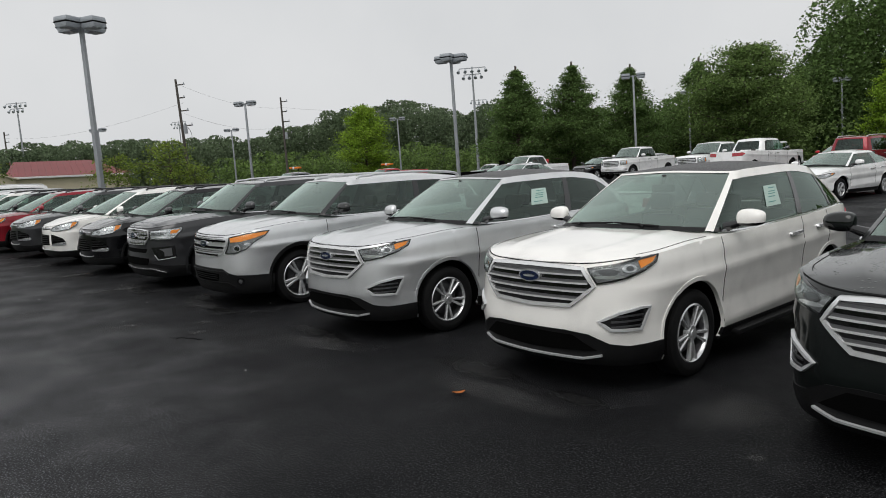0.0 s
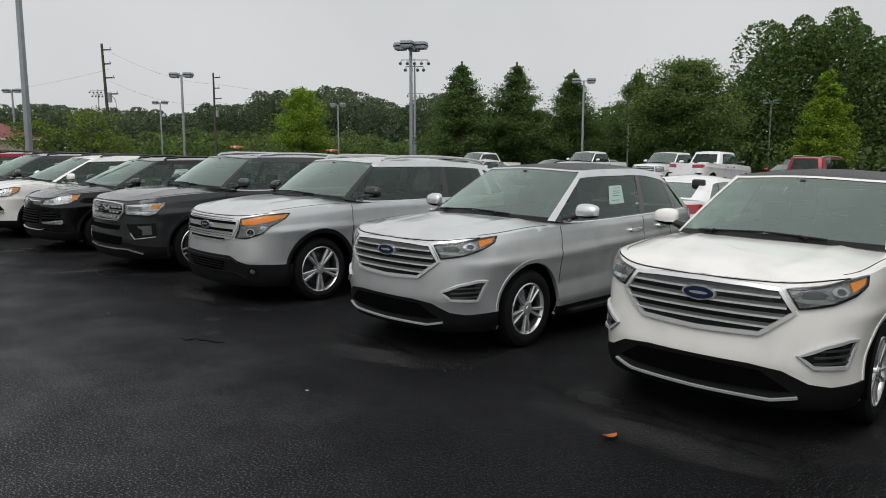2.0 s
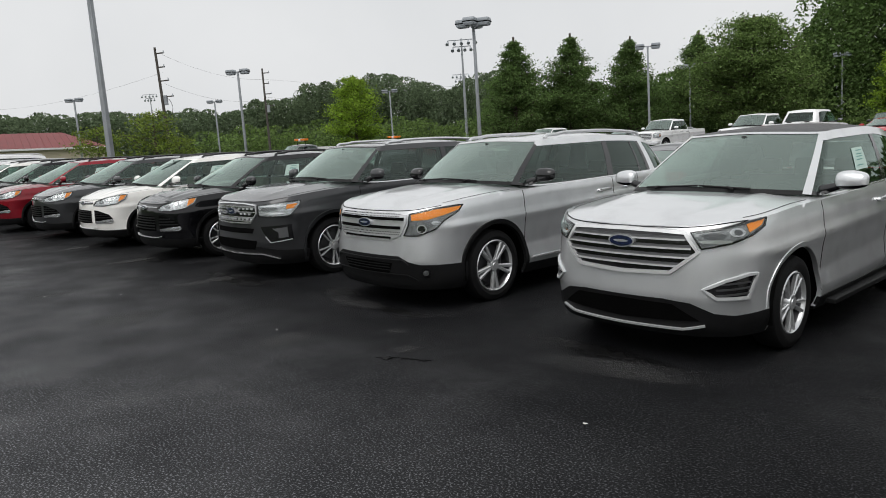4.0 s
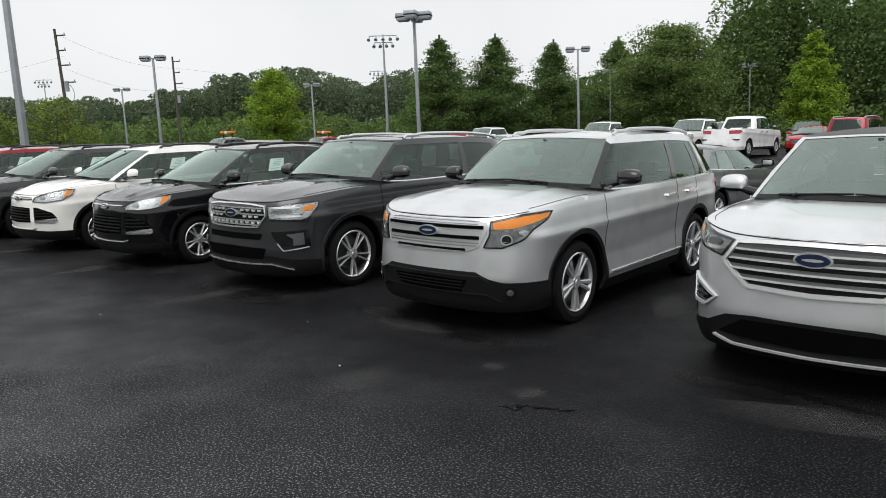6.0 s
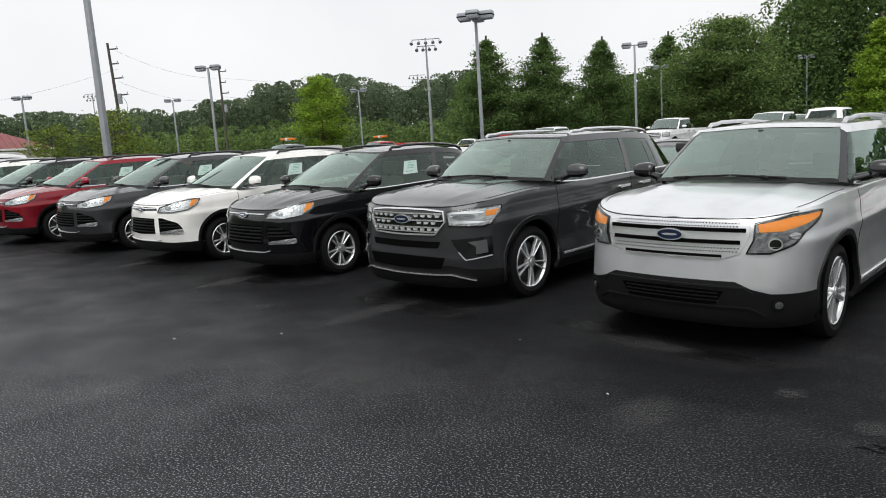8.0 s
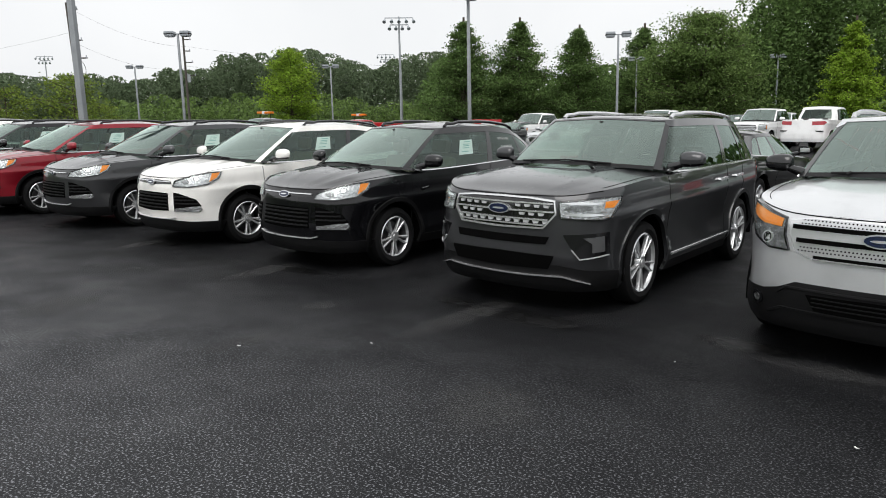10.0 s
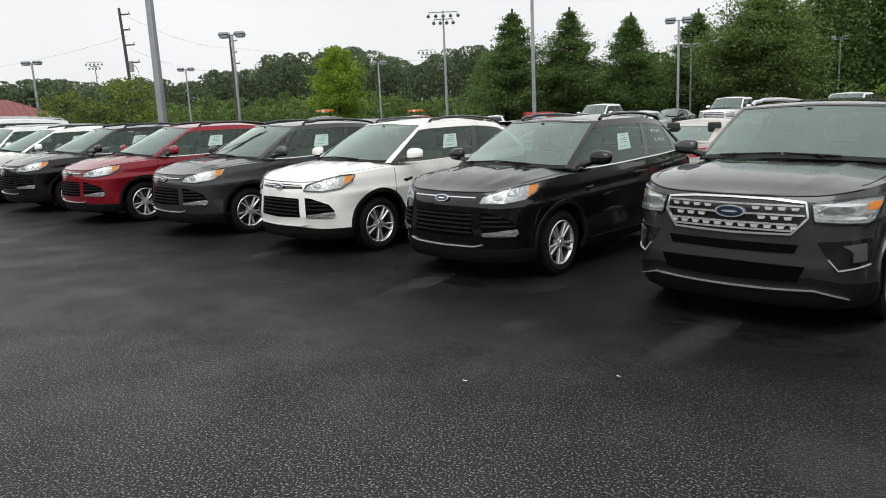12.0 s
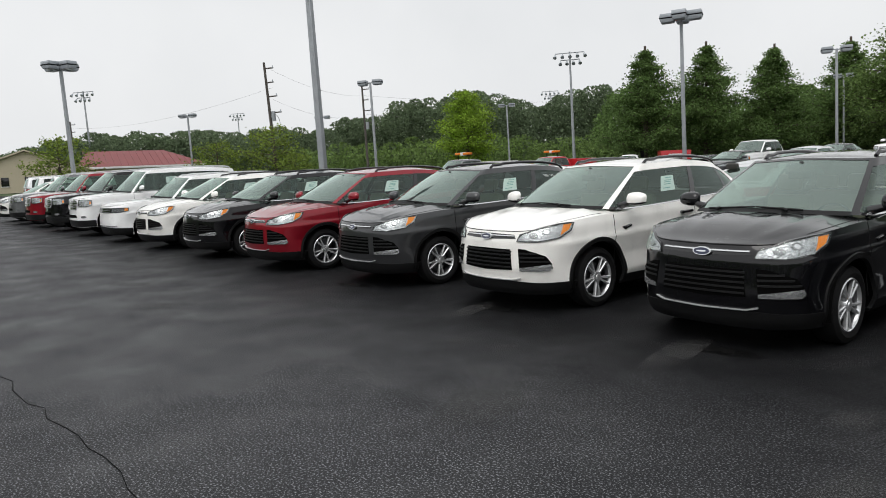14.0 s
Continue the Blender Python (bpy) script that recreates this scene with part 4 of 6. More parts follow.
def build_car(name, s, style, colour, seat="seat", rim="twin", rim_r=0.235, wheels=None, roof_mat=None, arch_mat=None, rails=None, sticker=True,
              rear_glass="privacy", mirror_mat=None, board=False, bed=False, pillars="piano", handle="chrome", belt_trim="chrome", label="", category="car", sunroof=False):
    sh = Shell(s)
    W, R, wb, Ra = s["W"], s["R"], s["wb"], s["arch"]
    car = new(name)
    # flanks, nose and tail
    bm = bmesh.new()
    nz = 27
    gaps = (s["base"][0][1] + 0.30, s["base"][3][1] - 0.02, min(s["base"][4][1] + 0.12, wb - Ra * 0.2))
    at_gap = [sh.p_of_y(y) for y in gaps]
    ps = sorted([p for p in np.arange(0, sh.length - 0.01, 0.045) if min(abs(p - g) for g in at_gap) > 0.016] + at_gap + [sh.length])
    doors = {(sgn, k): bmesh.new() for sgn in (1, -1) for k in (0, 1)}
    hubs = [(0.0, R), (wb, R)]
    for sgn in (1, -1):
        cols = []
        for p in ps:
            top = sh.shoulder(p)
            cols.append([[p, s["low"] + (top - s["low"]) * (k / nz) ** 1.0] for k in range(nz + 1)])
        for col in cols:
            for v in col:
                y = sh.plan(v[0])[1]
                if abs(sh.plan(v[0])[0]) < 0.8 * W:
                    continue
                for hy, hz in hubs:
                    d = math.hypot(y - hy, v[1] - hz)
                    if abs(d - Ra) < 0.03 and d > 1e-3:
                        v[0] += (y - hy) * (Ra / d - 1)
                        v[1] += (v[1] - hz) * (Ra / d - 1)
        spots = [[sh.skin(sgn * v[0] if v[0] > 1e-6 else 0.0, v[1]) for v in col] for col in cols]
        vv = [[bm.verts.new(c) for c in col] for col in spots]
        dv = {k: {} for k in (0, 1)}
        for i in range(len(ps) - 1):
            for j in range(nz):
                q = [vv[i][j], vv[i + 1][j], vv[i + 1][j + 1], vv[i][j + 1]]
                c = sum((w.co for w in q), Vector()) / 4
                if any(math.hypot(c.y - hy, c.z - hz) < Ra for hy, hz in hubs) and abs(c.x) > 0.7 * W:
                    continue
                which = 0 if gaps[0] < c.y < gaps[1] else 1 if gaps[1] < c.y < gaps[2] else None
                if which is not None and abs(c.x) > 0.7 * W and c.z > s["low"] + 0.09:
                    q = [dv[which].setdefault((a, b), doors[sgn, which].verts.new(spots[a][b])) if (a, b) not in dv[which] else dv[which][a, b]
                         for a, b in ((i, j), (i + 1, j), (i + 1, j + 1), (i, j + 1))]
                    doors[sgn, which].faces.new(q if sgn > 0 else q[::-1])
                    continue
                bm.faces.new(q if sgn > 0 else q[::-1])
    # bonnet side rails and belt lip
    cowl = s["base"][0][1]
    ys = [y for y in np.linspace(s["plan"][0][1] + 0.001, cowl + 0.34, 34)]
    ts = list(np.linspace(-1, 1, 25))
    ts = sorted(ts + [-0.88, 0.88])
    bonnet = bmesh.new()
    grid(bm, ys, ts, lambda y, t: sh.deck(t, y), lambda y, t: abs(t) > 0.88)
    grid(bonnet, ys, ts, lambda y, t: sh.deck(t, y), lambda y, t: abs(t) < 0.88)
    bmesh.ops.delete(bm, geom=[v for v in bm.verts if not v.link_faces], context="VERTS")
    bmesh.ops.delete(bonnet, geom=[v for v in bonnet.verts if not v.link_faces], context="VERTS")
    for sgn in (1, -1):
        yy = [y for y in np.linspace(cowl + 0.3, s["r"] - 0.002, 60)]
        grid(bm, yy, [0, 0.5, 1], lambda y, k: (lambda v: (v[0] - sgn * min(0.10, abs(v[0])) * k, v[1], v[2] + 0.012 * k))(sh.skin(sgn * sh.p_of_y(y), sh.shoulder(sh.p_of_y(y)))))
    bmesh.ops.remove_doubles(bm, verts=bm.verts, dist=0.0006)
    outward(bm)
    part("body", bm, colour, car)
    outward(bonnet)
    part("bonnet", bonnet, colour, car)
    door = {}
    for (sgn, k), b in doors.items():
        bmesh.ops.delete(b, geom=[v for v in b.verts if not v.link_faces], context="VERTS")
        outward(b)
        door[sgn, k] = part("front_door" if k == 0 else "rear_door", b, colour, car)
    # panel gaps of bonnet and doors
    y0 = s["plan"][0][1] + 0.05
    for t in (-0.90, 0.90):
        bm = bmesh.new()
        strip(bm, [(t * 1.035, y) for y in np.linspace(y0 + 0.36, cowl + 0.16, 18)], lambda u, v, o: sh.deck(u, v, o), 0.007, 0.0025, 0.004, 0.08)
        part("panel_gap", bm, "gap", car)
    bm = bmesh.new()
    strip(bm, [(p, sh.shoulder(p) - 0.006) for p in np.linspace(-1.02, 1.02, 41)], sh.skin, 0.008, 0.0025, 0.004, 0.2)
    part("panel_gap", bm, "gap", car)
    for py in gaps:
        p = sh.p_of_y(py)
        for sgn in (1, -1):
            bm = bmesh.new()
            zz = sh.shoulder(p)
            lo = 0.40 if math.hypot(py - wb, 0.40 - R) > Ra + 0.03 else R + math.sqrt(max((Ra + 0.05) ** 2 - (py - wb) ** 2, 0))
            strip(bm, [(sgn * p, lo), (sgn * p, zz - 0.004)], sh.skin, 0.010, 0.002, 0.004)
            part("panel_gap", bm, "gap", car)
    # glasshouse frame and panes
    edge = 0.05, 0.92
    screens = [(0.0, 1.06, 0.02, 0.965, "glass", "windscreen")]
    if bed:
        screens += [(1.24, 2.94, *edge, "side_glass", "front_window"), (3.05, 4.6, *edge, rear_glass, "rear_window"), (6.1, 7.0, 0.10, 0.88, rear_glass, "back_window")]
        blind = 4.95
    elif style.startswith("midsize"):
        screens += [(1.24, 2.94, *edge, "side_glass", "front_window"), (3.05, 3.72, *edge, rear_glass, "rear_window"), (3.77, 4.0, *edge, rear_glass, "vent_window"),
                    (4.38, 5.25, *edge, rear_glass, "quarter_window"), (6.15, 7.0, 0.10, 0.90, rear_glass, "back_window")]
        blind = 4.08
    else:
        screens += [(1.24, 2.94, *edge, "side_glass", "front_window"), (3.05, 3.97, *edge, rear_glass, "rear_window"), (4.07, 4.86, *edge, rear_glass, "quarter_window"), (6.15, 7.0, 0.10, 0.90, rear_glass, "back_window")]
        blind = 4.92
    cuts_q = sorted({round(v, 4) for v in list(np.arange(0, 7.01, 0.125)) + [c for w in screens for c in w[:2]]})
    cuts_h = sorted({round(v, 4) for v in [0, 0.25, 0.5, 0.75, 0.96, 1.0] + [c for w in screens for c in w[2:4]]})
    bm, bp = bmesh.new(), bmesh.new()
    dark = lambda q: (1.06 if pillars == "black" else 1.19) < q < blind
    pane = lambda q, v, off=0.0: sh.house(q, sh.row(q, v), off)
    for sgn in (1, -1):
        hole = lambda q, h: any(a < abs(q) < b and c < h < d for a, b, c, d, _, _ in screens)
        us = [sgn * q for q in cuts_q]
        grid(bm, us, cuts_h, pane, lambda q, h: not hole(q, h) and not (dark(abs(q)) and h < 0.92))
        grid(bp, us, cuts_h, pane, lambda q, h: not hole(q, h) and dark(abs(q)) and h < 0.92)
    bmesh.ops.remove_doubles(bm, verts=bm.verts, dist=0.0006)
    outward(bm)
    part("greenhouse_frame", bm, colour, car)
    bmesh.ops.remove_doubles(bp, verts=bp.verts, dist=0.0006)
    outward(bp)
    part("window_surround", bp, "piano", car, "gloss black window surround")
    for a, b, c, d, mt, nm in screens:
        if nm == "windscreen" or nm == "back_window":
            bm = bmesh.new()
            for sgn in (1, -1):
                grid(bm, [sgn * q for q in np.linspace(a, b, 10)], list(np.linspace(c, d, 7)), lambda q, h: sh.house(q, h, -0.004))
            bmesh.ops.remove_doubles(bm, verts=bm.verts, dist=0.0008)
            outward(bm)
            w = part(nm, bm, mt, car)
            if nm == "windscreen":
                bm = bmesh.new()
                for sgn in (1, -1):
                    rod(bm, sh.house(sgn * 0.60 - 0.08, 0.015, 0.022), sh.house(sgn * 0.30 - 0.30 if sgn > 0 else -0.02, 0.055, 0.014), 0.010, 0.008, 8)
                    rod(bm, sh.house(sgn * 0.45 - 0.08, 0.0, 0.02), sh.house(sgn * 0.40 - 0.10, 0.035, 0.022), 0.012, 0.011, 8)
                part("wiper", bm, "cladding", car, "black windscreen wipers")
                bm = bmesh.new()
                for sgn in (1, -1):
                    grid(bm, [sgn * q for q in np.linspace(0, 1.06, 12)], [-0.02, 0.03, 0.05], lambda q, h: sh.house(q, h, 0.003))
                part("cowl", bm, "cladding", car)
                bm = bmesh.new()
                c = sh.house(0.0, 0.86, -0.10)
                box(bm, c[0] - 0.12, c[0] + 0.12, c[1] - 0.02, c[1] + 0.03, c[2] - 0.05, c[2] + 0.03, 0.015)
                rod(bm, (c[0], c[1], c[2] + 0.02), sh.house(0.0, 0.93, -0.01), 0.015, 0.03, 8)
                part("rear_view_mirror", bm, "dash", car)
        else:
            for sgn in (1, -1):
                bm = bmesh.new()
                grid(bm, [sgn * q for q in np.linspace(a, b, 9)], list(np.linspace(c, d, 6)), lambda q, h: pane(q, h, -0.004))
                outward(bm)
                w = part(nm, bm, mt, car)
                if nm == "front_window" and sticker and sgn > 0:
                    bm = bmesh.new()
                    patch(bm, [(2.42, 0.30), (2.36, 0.66), (2.60, 0.66), (2.66, 0.30)], sh.house, 0.002, 0.002, 0.1)
                    st = part("window_sticker", bm, "sticker", w, "pale green price sticker")
                    bm = bmesh.new()
                    for h in (0.61, 0.55, 0.51, 0.46, 0.37):
                        strip(bm, [(2.45, h), (2.57, h)], sh.house, 0.016, 0.0035, 0.001, 0.1)
                    part("sticker_print", bm, "ink", st)
    # roof
    bm = bmesh.new()
    qs = list(np.linspace(0.02, 6.98, 60))

    def roof(q, t, off=0.0):
        v = sh.house(q, 1.0)
        sp = math.sin(math.pi * min(max((v[1] - s["head"][0][1]) / (s["head"][7][1] - s["head"][0][1]), 0), 1)) ** 0.5
        return (v[0] * t, v[1], v[2] + 0.055 * sp * (1 - t * t) + off)
    grid(bm, qs, list(np.linspace(-1, 1, 17)), lambda q, t: roof(q, t))
    part("roof", bm, roof_mat or colour, car, "black glass panoramic roof" if roof_mat else "")
    if sunroof:
        bm = bmesh.new()
        grid(bm, list(np.linspace(2.0, 2.6, 6)), list(np.linspace(-0.72, 0.72, 9)), lambda q, t: roof(q, t, 0.004))
        part("sunroof", bm, "piano", car, "dark glass sunroof")
    if style == "crossover":
        bm = bmesh.new()
        v = roof(5.2, 0.0)
        fin = [bm.verts.new((v[0] + sx * 0.025 * k, v[1] + dy, v[2] + dz)) for sx in (1, -1) for dy, dz, k in ((-0.12, -0.01, 0.6), (0.06, -0.01, 1.0), (0.05, 0.065, 0.3), (0.0, 0.06, 0.3))]
        for f4 in ((0, 1, 2, 3), (7, 6, 5, 4), (0, 3, 7, 4), (3, 2, 6, 7), (2, 1, 5, 6)):
            bm.faces.new([fin[i] for i in f4])
        part("antenna_fin", bm, colour, car)
    if rails:
        for sgn in (1, -1):
            bm = bmesh.new()
            pts = [roof(q, sgn * 0.90, 0.05 if 2.2 < q < 4.9 else (0.035 if 1.95 < q < 5.1 else 0.0)) for q in np.linspace(1.85, 5.2, 30)]
            tube(bm, pts, 0.021, 8)
            part("roof_rail", bm, rails, car, "raised roof rail")
    # trims on the flank
    for sgn in (1, -1):
        if belt_trim:
            bm = bmesh.new()
            strip(bm, [(sgn * q, 0.022) for q in np.linspace(1.5, 4.95, 24)], sh.house, 0.035, 0.012, 0.012, 0.2)
            part("belt_trim", bm, belt_trim, car, "bright trim under the side windows")
        for kd, py in enumerate((gaps[1] - 0.20, gaps[2] - 0.20)):
            bm = bmesh.new()
            p = sh.p_of_y(py)
            z = sh.shoulder(p) - 0.145
            strip(bm, [(sgn * (p - 0.11), z), (sgn * (p + 0.11), z + 0.008)], sh.skin, 0.036, 0.038, 0.02, 0.03)
            patch(bm, [(u * sgn, v) for u, v in ellipse(p - 0.10, z, 0.03, 0.022, 10)], sh.skin, 0.03, 0.03, 0.05)
            part("door_handle", bm, handle, door[sgn, kd], "pull door handle")
        bm = bmesh.new()
        p0, p1 = sh.p_of_y(Ra * 0.97), sh.p_of_y(wb - Ra * 0.97)
        patch(bm, [(sgn * p0, s["low"]), (sgn * p0, s["low"] + 0.11), (sgn * p1, s["low"] + 0.11), (sgn * p1, s["low"])], sh.skin, 0.012, 0.03, 0.2)
        if board:
            vs = box(bm, W - 0.16, W + 0.045, 0.62, wb - 0.62, s["low"] + 0.02, s["low"] + 0.065, 0.012)
            if sgn < 0:
                bmesh.ops.scale(bm, vec=(-1, 1, 1), verts=vs)
        part("sill", bm, "cladding", car, "black sill cladding")
        if style.startswith("midsize"):
            bm = bmesh.new()
            strip(bm, [(sgn * (p0 + 0.12), s["low"] + 0.17), (sgn * (p1 - 0.05), s["low"] + 0.19)], sh.skin, 0.026, 0.014, 0.014)
            part("sill_trim", bm, "chrome", car, "chrome strip along the doors")
        if style == "compact":
            bm = bmesh.new()
            pv = sh.p_of_y(cowl + 0.52)
            patch(bm, [(sgn * (pv - 0.09), 0.90), (sgn * (pv + 0.07), 0.925), (sgn * (pv + 0.09), 0.90), (sgn * (pv - 0.04), 0.865)], sh.skin, 0.008, 0.012)
            vent = part("fender_vent", bm, "piano", car, "small black and chrome fender vent")
            bm = bmesh.new()
            strip(bm, [(sgn * (pv - 0.05), 0.90), (sgn * (pv + 0.06), 0.912)], sh.skin, 0.008, 0.012, 0.008)
            part("vent_trim", bm, "chrome", vent)
        for hy in (0.0, wb):
            pc = sh.p_of_y(hy)
            bm = bmesh.new()
            arc = [(sgn * (pc + (Ra + 0.022) * math.cos(a)), R + (Ra + 0.022) * math.sin(a)) for a in np.linspace(-0.30, math.pi + 0.30, 30)]
            arc = [(u, max(v, s["low"] + 0.02)) for u, v in arc]
            strip(bm, arc, sh.skin, 0.062 if arch_mat else 0.05, 0.016 if arch_mat else 0.005, 0.035, 0.08)
            part("wheel_arch", bm, arch_mat or colour, car, "black plastic wheel arch" if arch_mat else "")
            bm = bmesh.new()
            for x0, x1 in ((0.45, W - 0.035),):
                grid(bm, list(np.linspace(-0.2, math.pi + 0.2, 18)), [x0, x1], lambda a, x: (sgn * x, hy + (Ra + 0.012) * math.cos(a), R + (Ra + 0.012) * math.sin(a)))
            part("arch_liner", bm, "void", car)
    # mirrors
    for sgn in (1, -1):
        c = Vector(sh.house(sgn * 1.62, 0.06))
        m = Matrix.Translation((c.x + sgn * 0.20, c.y - 0.0, c.z + 0.095))
        pw = lambda u, e: math.copysign(abs(u) ** e, u)

        def pod(a, b, k=1.0):
            u, w = math.cos(b) * math.sin(a), math.sin(b)
            x, y, z = 0.122 * pw(u, 0.62), -0.075 * k * pw(math.cos(b) * math.cos(a), 0.75), 0.078 * pw(w, 0.6)
            z *= 1.0 - 1.6 * max(0, x * sgn)
            return tuple(m @ Vector((x, y + 0.045 + 0.10 * abs(x + 0.1 * sgn) - 0.25 * z * (z > 0) * -1, z)))
        turns = list(np.linspace(-math.pi / 2, math.pi / 2, 15))
        bm = bmesh.new()
        grid(bm, turns, list(np.linspace(-0.42, math.pi / 2, 10)), pod)
        mr = part("wing_mirror", bm, mirror_mat or colour, car, "wing mirror")
        bm = bmesh.new()
        grid(bm, turns, list(np.linspace(-math.pi / 2, -0.42, 7)), pod)
        grid(bm, turns, list(np.linspace(-math.pi / 2, math.pi / 2, 12)), lambda a, b: pod(a, b, -0.12))
        rod(bm, (c.x - sgn * 0.05, c.y + 0.01, c.z + 0.0), (c.x + sgn * 0.13, c.y + 0.03, c.z + 0.055), 0.05, 0.03, 10)
        part("mirror_foot", bm, "piano", mr)
        bm = bmesh.new()
        box(bm, -0.085, 0.085, 0.075, 0.080, -0.035, 0.045, 0.003, m)
        part("mirror_glass", bm, "chrome", mr)
    # underside and cabin
    bm = bmesh.new()
    box(bm, -0.60 * W, 0.60 * W, -s["fo"] + 0.30, s["r"] - 0.25, s["low"] + 0.0, s["low"] + 0.26)
    box(bm, -W + 0.12, W - 0.12, Ra + 0.04, wb - Ra - 0.04, s["low"] + 0.02, s["low"] + 0.2)
    box(bm, -0.62 * W, 0.62 * W, -s["fo"] + 0.22, cowl + 0.2, s["low"] + 0.2, s["shoulder"][1][1] - 0.14)
    if not bed:
        box(bm, -0.74 * W, 0.74 * W, wb - 0.2, s["r"] - 0.2, 0.5, s["shoulder"][-1][1] - 0.25)
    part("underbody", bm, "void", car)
    if bed:
        bm = bmesh.new()
        box(bm, -0.86 * W, 0.86 * W, s["base"][7][1] + 0.05, s["r"] - 0.06, 0.80, 0.85)
        part("load_bed", bm, "cladding", car, "dark pickup bed liner")
    bm = bmesh.new()
    cz = s["base"][1][2]
    box(bm, -0.80 * W, 0.80 * W, cowl + 0.16, cowl + 0.62, cz - 0.26, cz - 0.05, 0.06)
    box(bm, -0.16, 0.16, cowl + 0.5, cowl + 1.5, 0.5, cz - 0.28, 0.04)
    part("dashboard", bm, "dash", car)
    bm = bmesh.new()
    m = pose(0.38 * W / 0.96, cowl + 0.80, cz - 0.12, 65, 0, 0)
    ring = [m @ Vector((0.185 * math.cos(a), 0.185 * math.sin(a), 0)) for a in np.linspace(0, 2 * math.pi, 21)]
    for a, b in zip(ring, ring[1:]):
        rod(bm, a, b, 0.014, None, 6)
    rod(bm, m @ Vector((-0.17, 0, 0)), m @ Vector((0.17, 0, 0)), 0.02, None, 6)
    part("steering_wheel", bm, "dash", car)
    fy = cowl + 1.28
    for sgn in (1, -1):
        bm = bmesh.new()
        x = sgn * 0.38 * W / 0.96
        box(bm, x - 0.25, x + 0.25, fy - 0.40, fy + 0.1, 0.45, 0.68, 0.06)
        box(bm, x - 0.24, x + 0.24, -0.07, 0.07, 0, 0.62, 0.06, Matrix.Translation((0, fy + 0.08, 0.62)) @ Matrix.Rotation(radians(-14), 4, "X"))
        box(bm, x - 0.13, x + 0.13, -0.05, 0.05, 0.66, 0.84, 0.045, Matrix.Translation((0, fy + 0.08, 0.62)) @ Matrix.Rotation(radians(-10), 4, "X"))
        part("front_seat", bm, seat, car)
    bm = bmesh.new()
    ry = fy + 0.95
    if ry < s["base"][7][1] - 0.25:
        box(bm, -0.66 * W, 0.66 * W, ry - 0.4, ry + 0.1, 0.45, 0.68, 0.06)
        box(bm, -0.66 * W, 0.66 * W, -0.08, 0.08, 0, 0.60, 0.06, Matrix.Translation((0, ry + 0.1, 0.64)) @ Matrix.Rotation(radians(-16), 4, "X"))
        for x in (-0.4, 0.4):
            box(bm, x - 0.12, x + 0.12, -0.05, 0.05, 0.62, 0.78, 0.04, Matrix.Translation((0, ry + 0.1, 0.64)) @ Matrix.Rotation(radians(-14), 4, "X"))
        part("rear_seat", bm, seat, car)
    else:
        bm.free()
    # wheels
    tyre, rimm, disc = wheels or wheel_meshes(R, rim_r, rim)
    for sgn in (1, -1):
        for k, hy in enumerate((0.0, wb)):
            w = new("wheel", tyre)
            w.parent = car
            w.matrix_basis = pose(sgn * (W - 0.165), hy, R, (37 * k + 20 * sgn) if sgn > 0 else 180 - 37 * k, 0, 0 if sgn > 0 else 180)
            for nm, me in (("rim", rimm), ("brake_disc", disc)):
                r = new(nm, me)
                r.parent = w
    add_features(car, sh, style)
    tagged(car, label, category)
    return car


def repaint(car, colours):
    """Other lacquer on a copy that shares its meshes."""
    for o in car.children_recursive:
        slot = o.material_slots[0] if o.material_slots else None
        if slot and slot.material and slot.material.name in colours:
            swap = colours[slot.material.name]
            slot.link = "OBJECT"
            slot.material = swap


CROSSOVER = make_spec(0.965, 1.04, 2.85, 0.95, 0.372, 0.235, 1.045, 1.14, 1.155, 1.235, 0.15, 1.225, 1.14, 1.72, 3.34, 3.68, head_w=0.69, crown=0.075, lean=0.085, ridges=((0.60, 0.05, 0.018),),
                      glass=((1, 0.05, 0.84), (2, 0.05, 0.86), (3.2, 0.05, 0.86), (4.0, 0.06, 0.81), (4.5, 0.09, 0.66), (4.9, 0.16, 0.40), (5.4, 0.18, 0.45)))
MIDSIZE = make_spec(1.0, 1.04, 2.865, 1.08, 0.388, 0.235, 1.05, 1.17, 1.19, 1.24, 0.16, 1.27, 0.98, 1.745, 3.55, 3.85, head_w=0.715, crown=0.075, round_nose=0.95, lean=0.03, ridges=((0.56, 0.05, 0.02),))
COMPACT = make_spec(0.92, 0.96, 2.69, 0.90, 0.348, 0.225, 0.93, 1.06, 1.09, 1.21, -0.04, 1.15, 1.00, 1.635, 3.10, 3.44, head_w=0.68, crown=0.095, round_nose=1.05, lean=0.07, ridges=((0.30, 0.04, 0.012), (0.66, 0.06, 0.02)),
                    glass=((1, 0.05, 0.83), (2, 0.05, 0.85), (3.2, 0.05, 0.85), (4.0, 0.08, 0.82), (4.5, 0.16, 0.72), (4.9, 0.28, 0.55), (5.4, 0.3, 0.55)))
BOXY = make_spec(0.965, 0.98, 2.99, 1.1, 0.375, 0.22, 0.97, 1.06, 1.09, 1.12, 0.36, 1.13, 1.08, 1.67, 3.75, 3.98, head_w=0.80, crown=0.05, round_nose=0.75, house_w=0.93)
FULLSIZE = make_spec(1.0, 0.98, 3.02, 1.15, 0.40, 0.30, 1.12, 1.20, 1.24, 1.26, 0.30, 1.27, 1.0, 1.90, 3.85, 4.08, head_w=0.78, crown=0.06, round_nose=0.75, house_w=0.95)
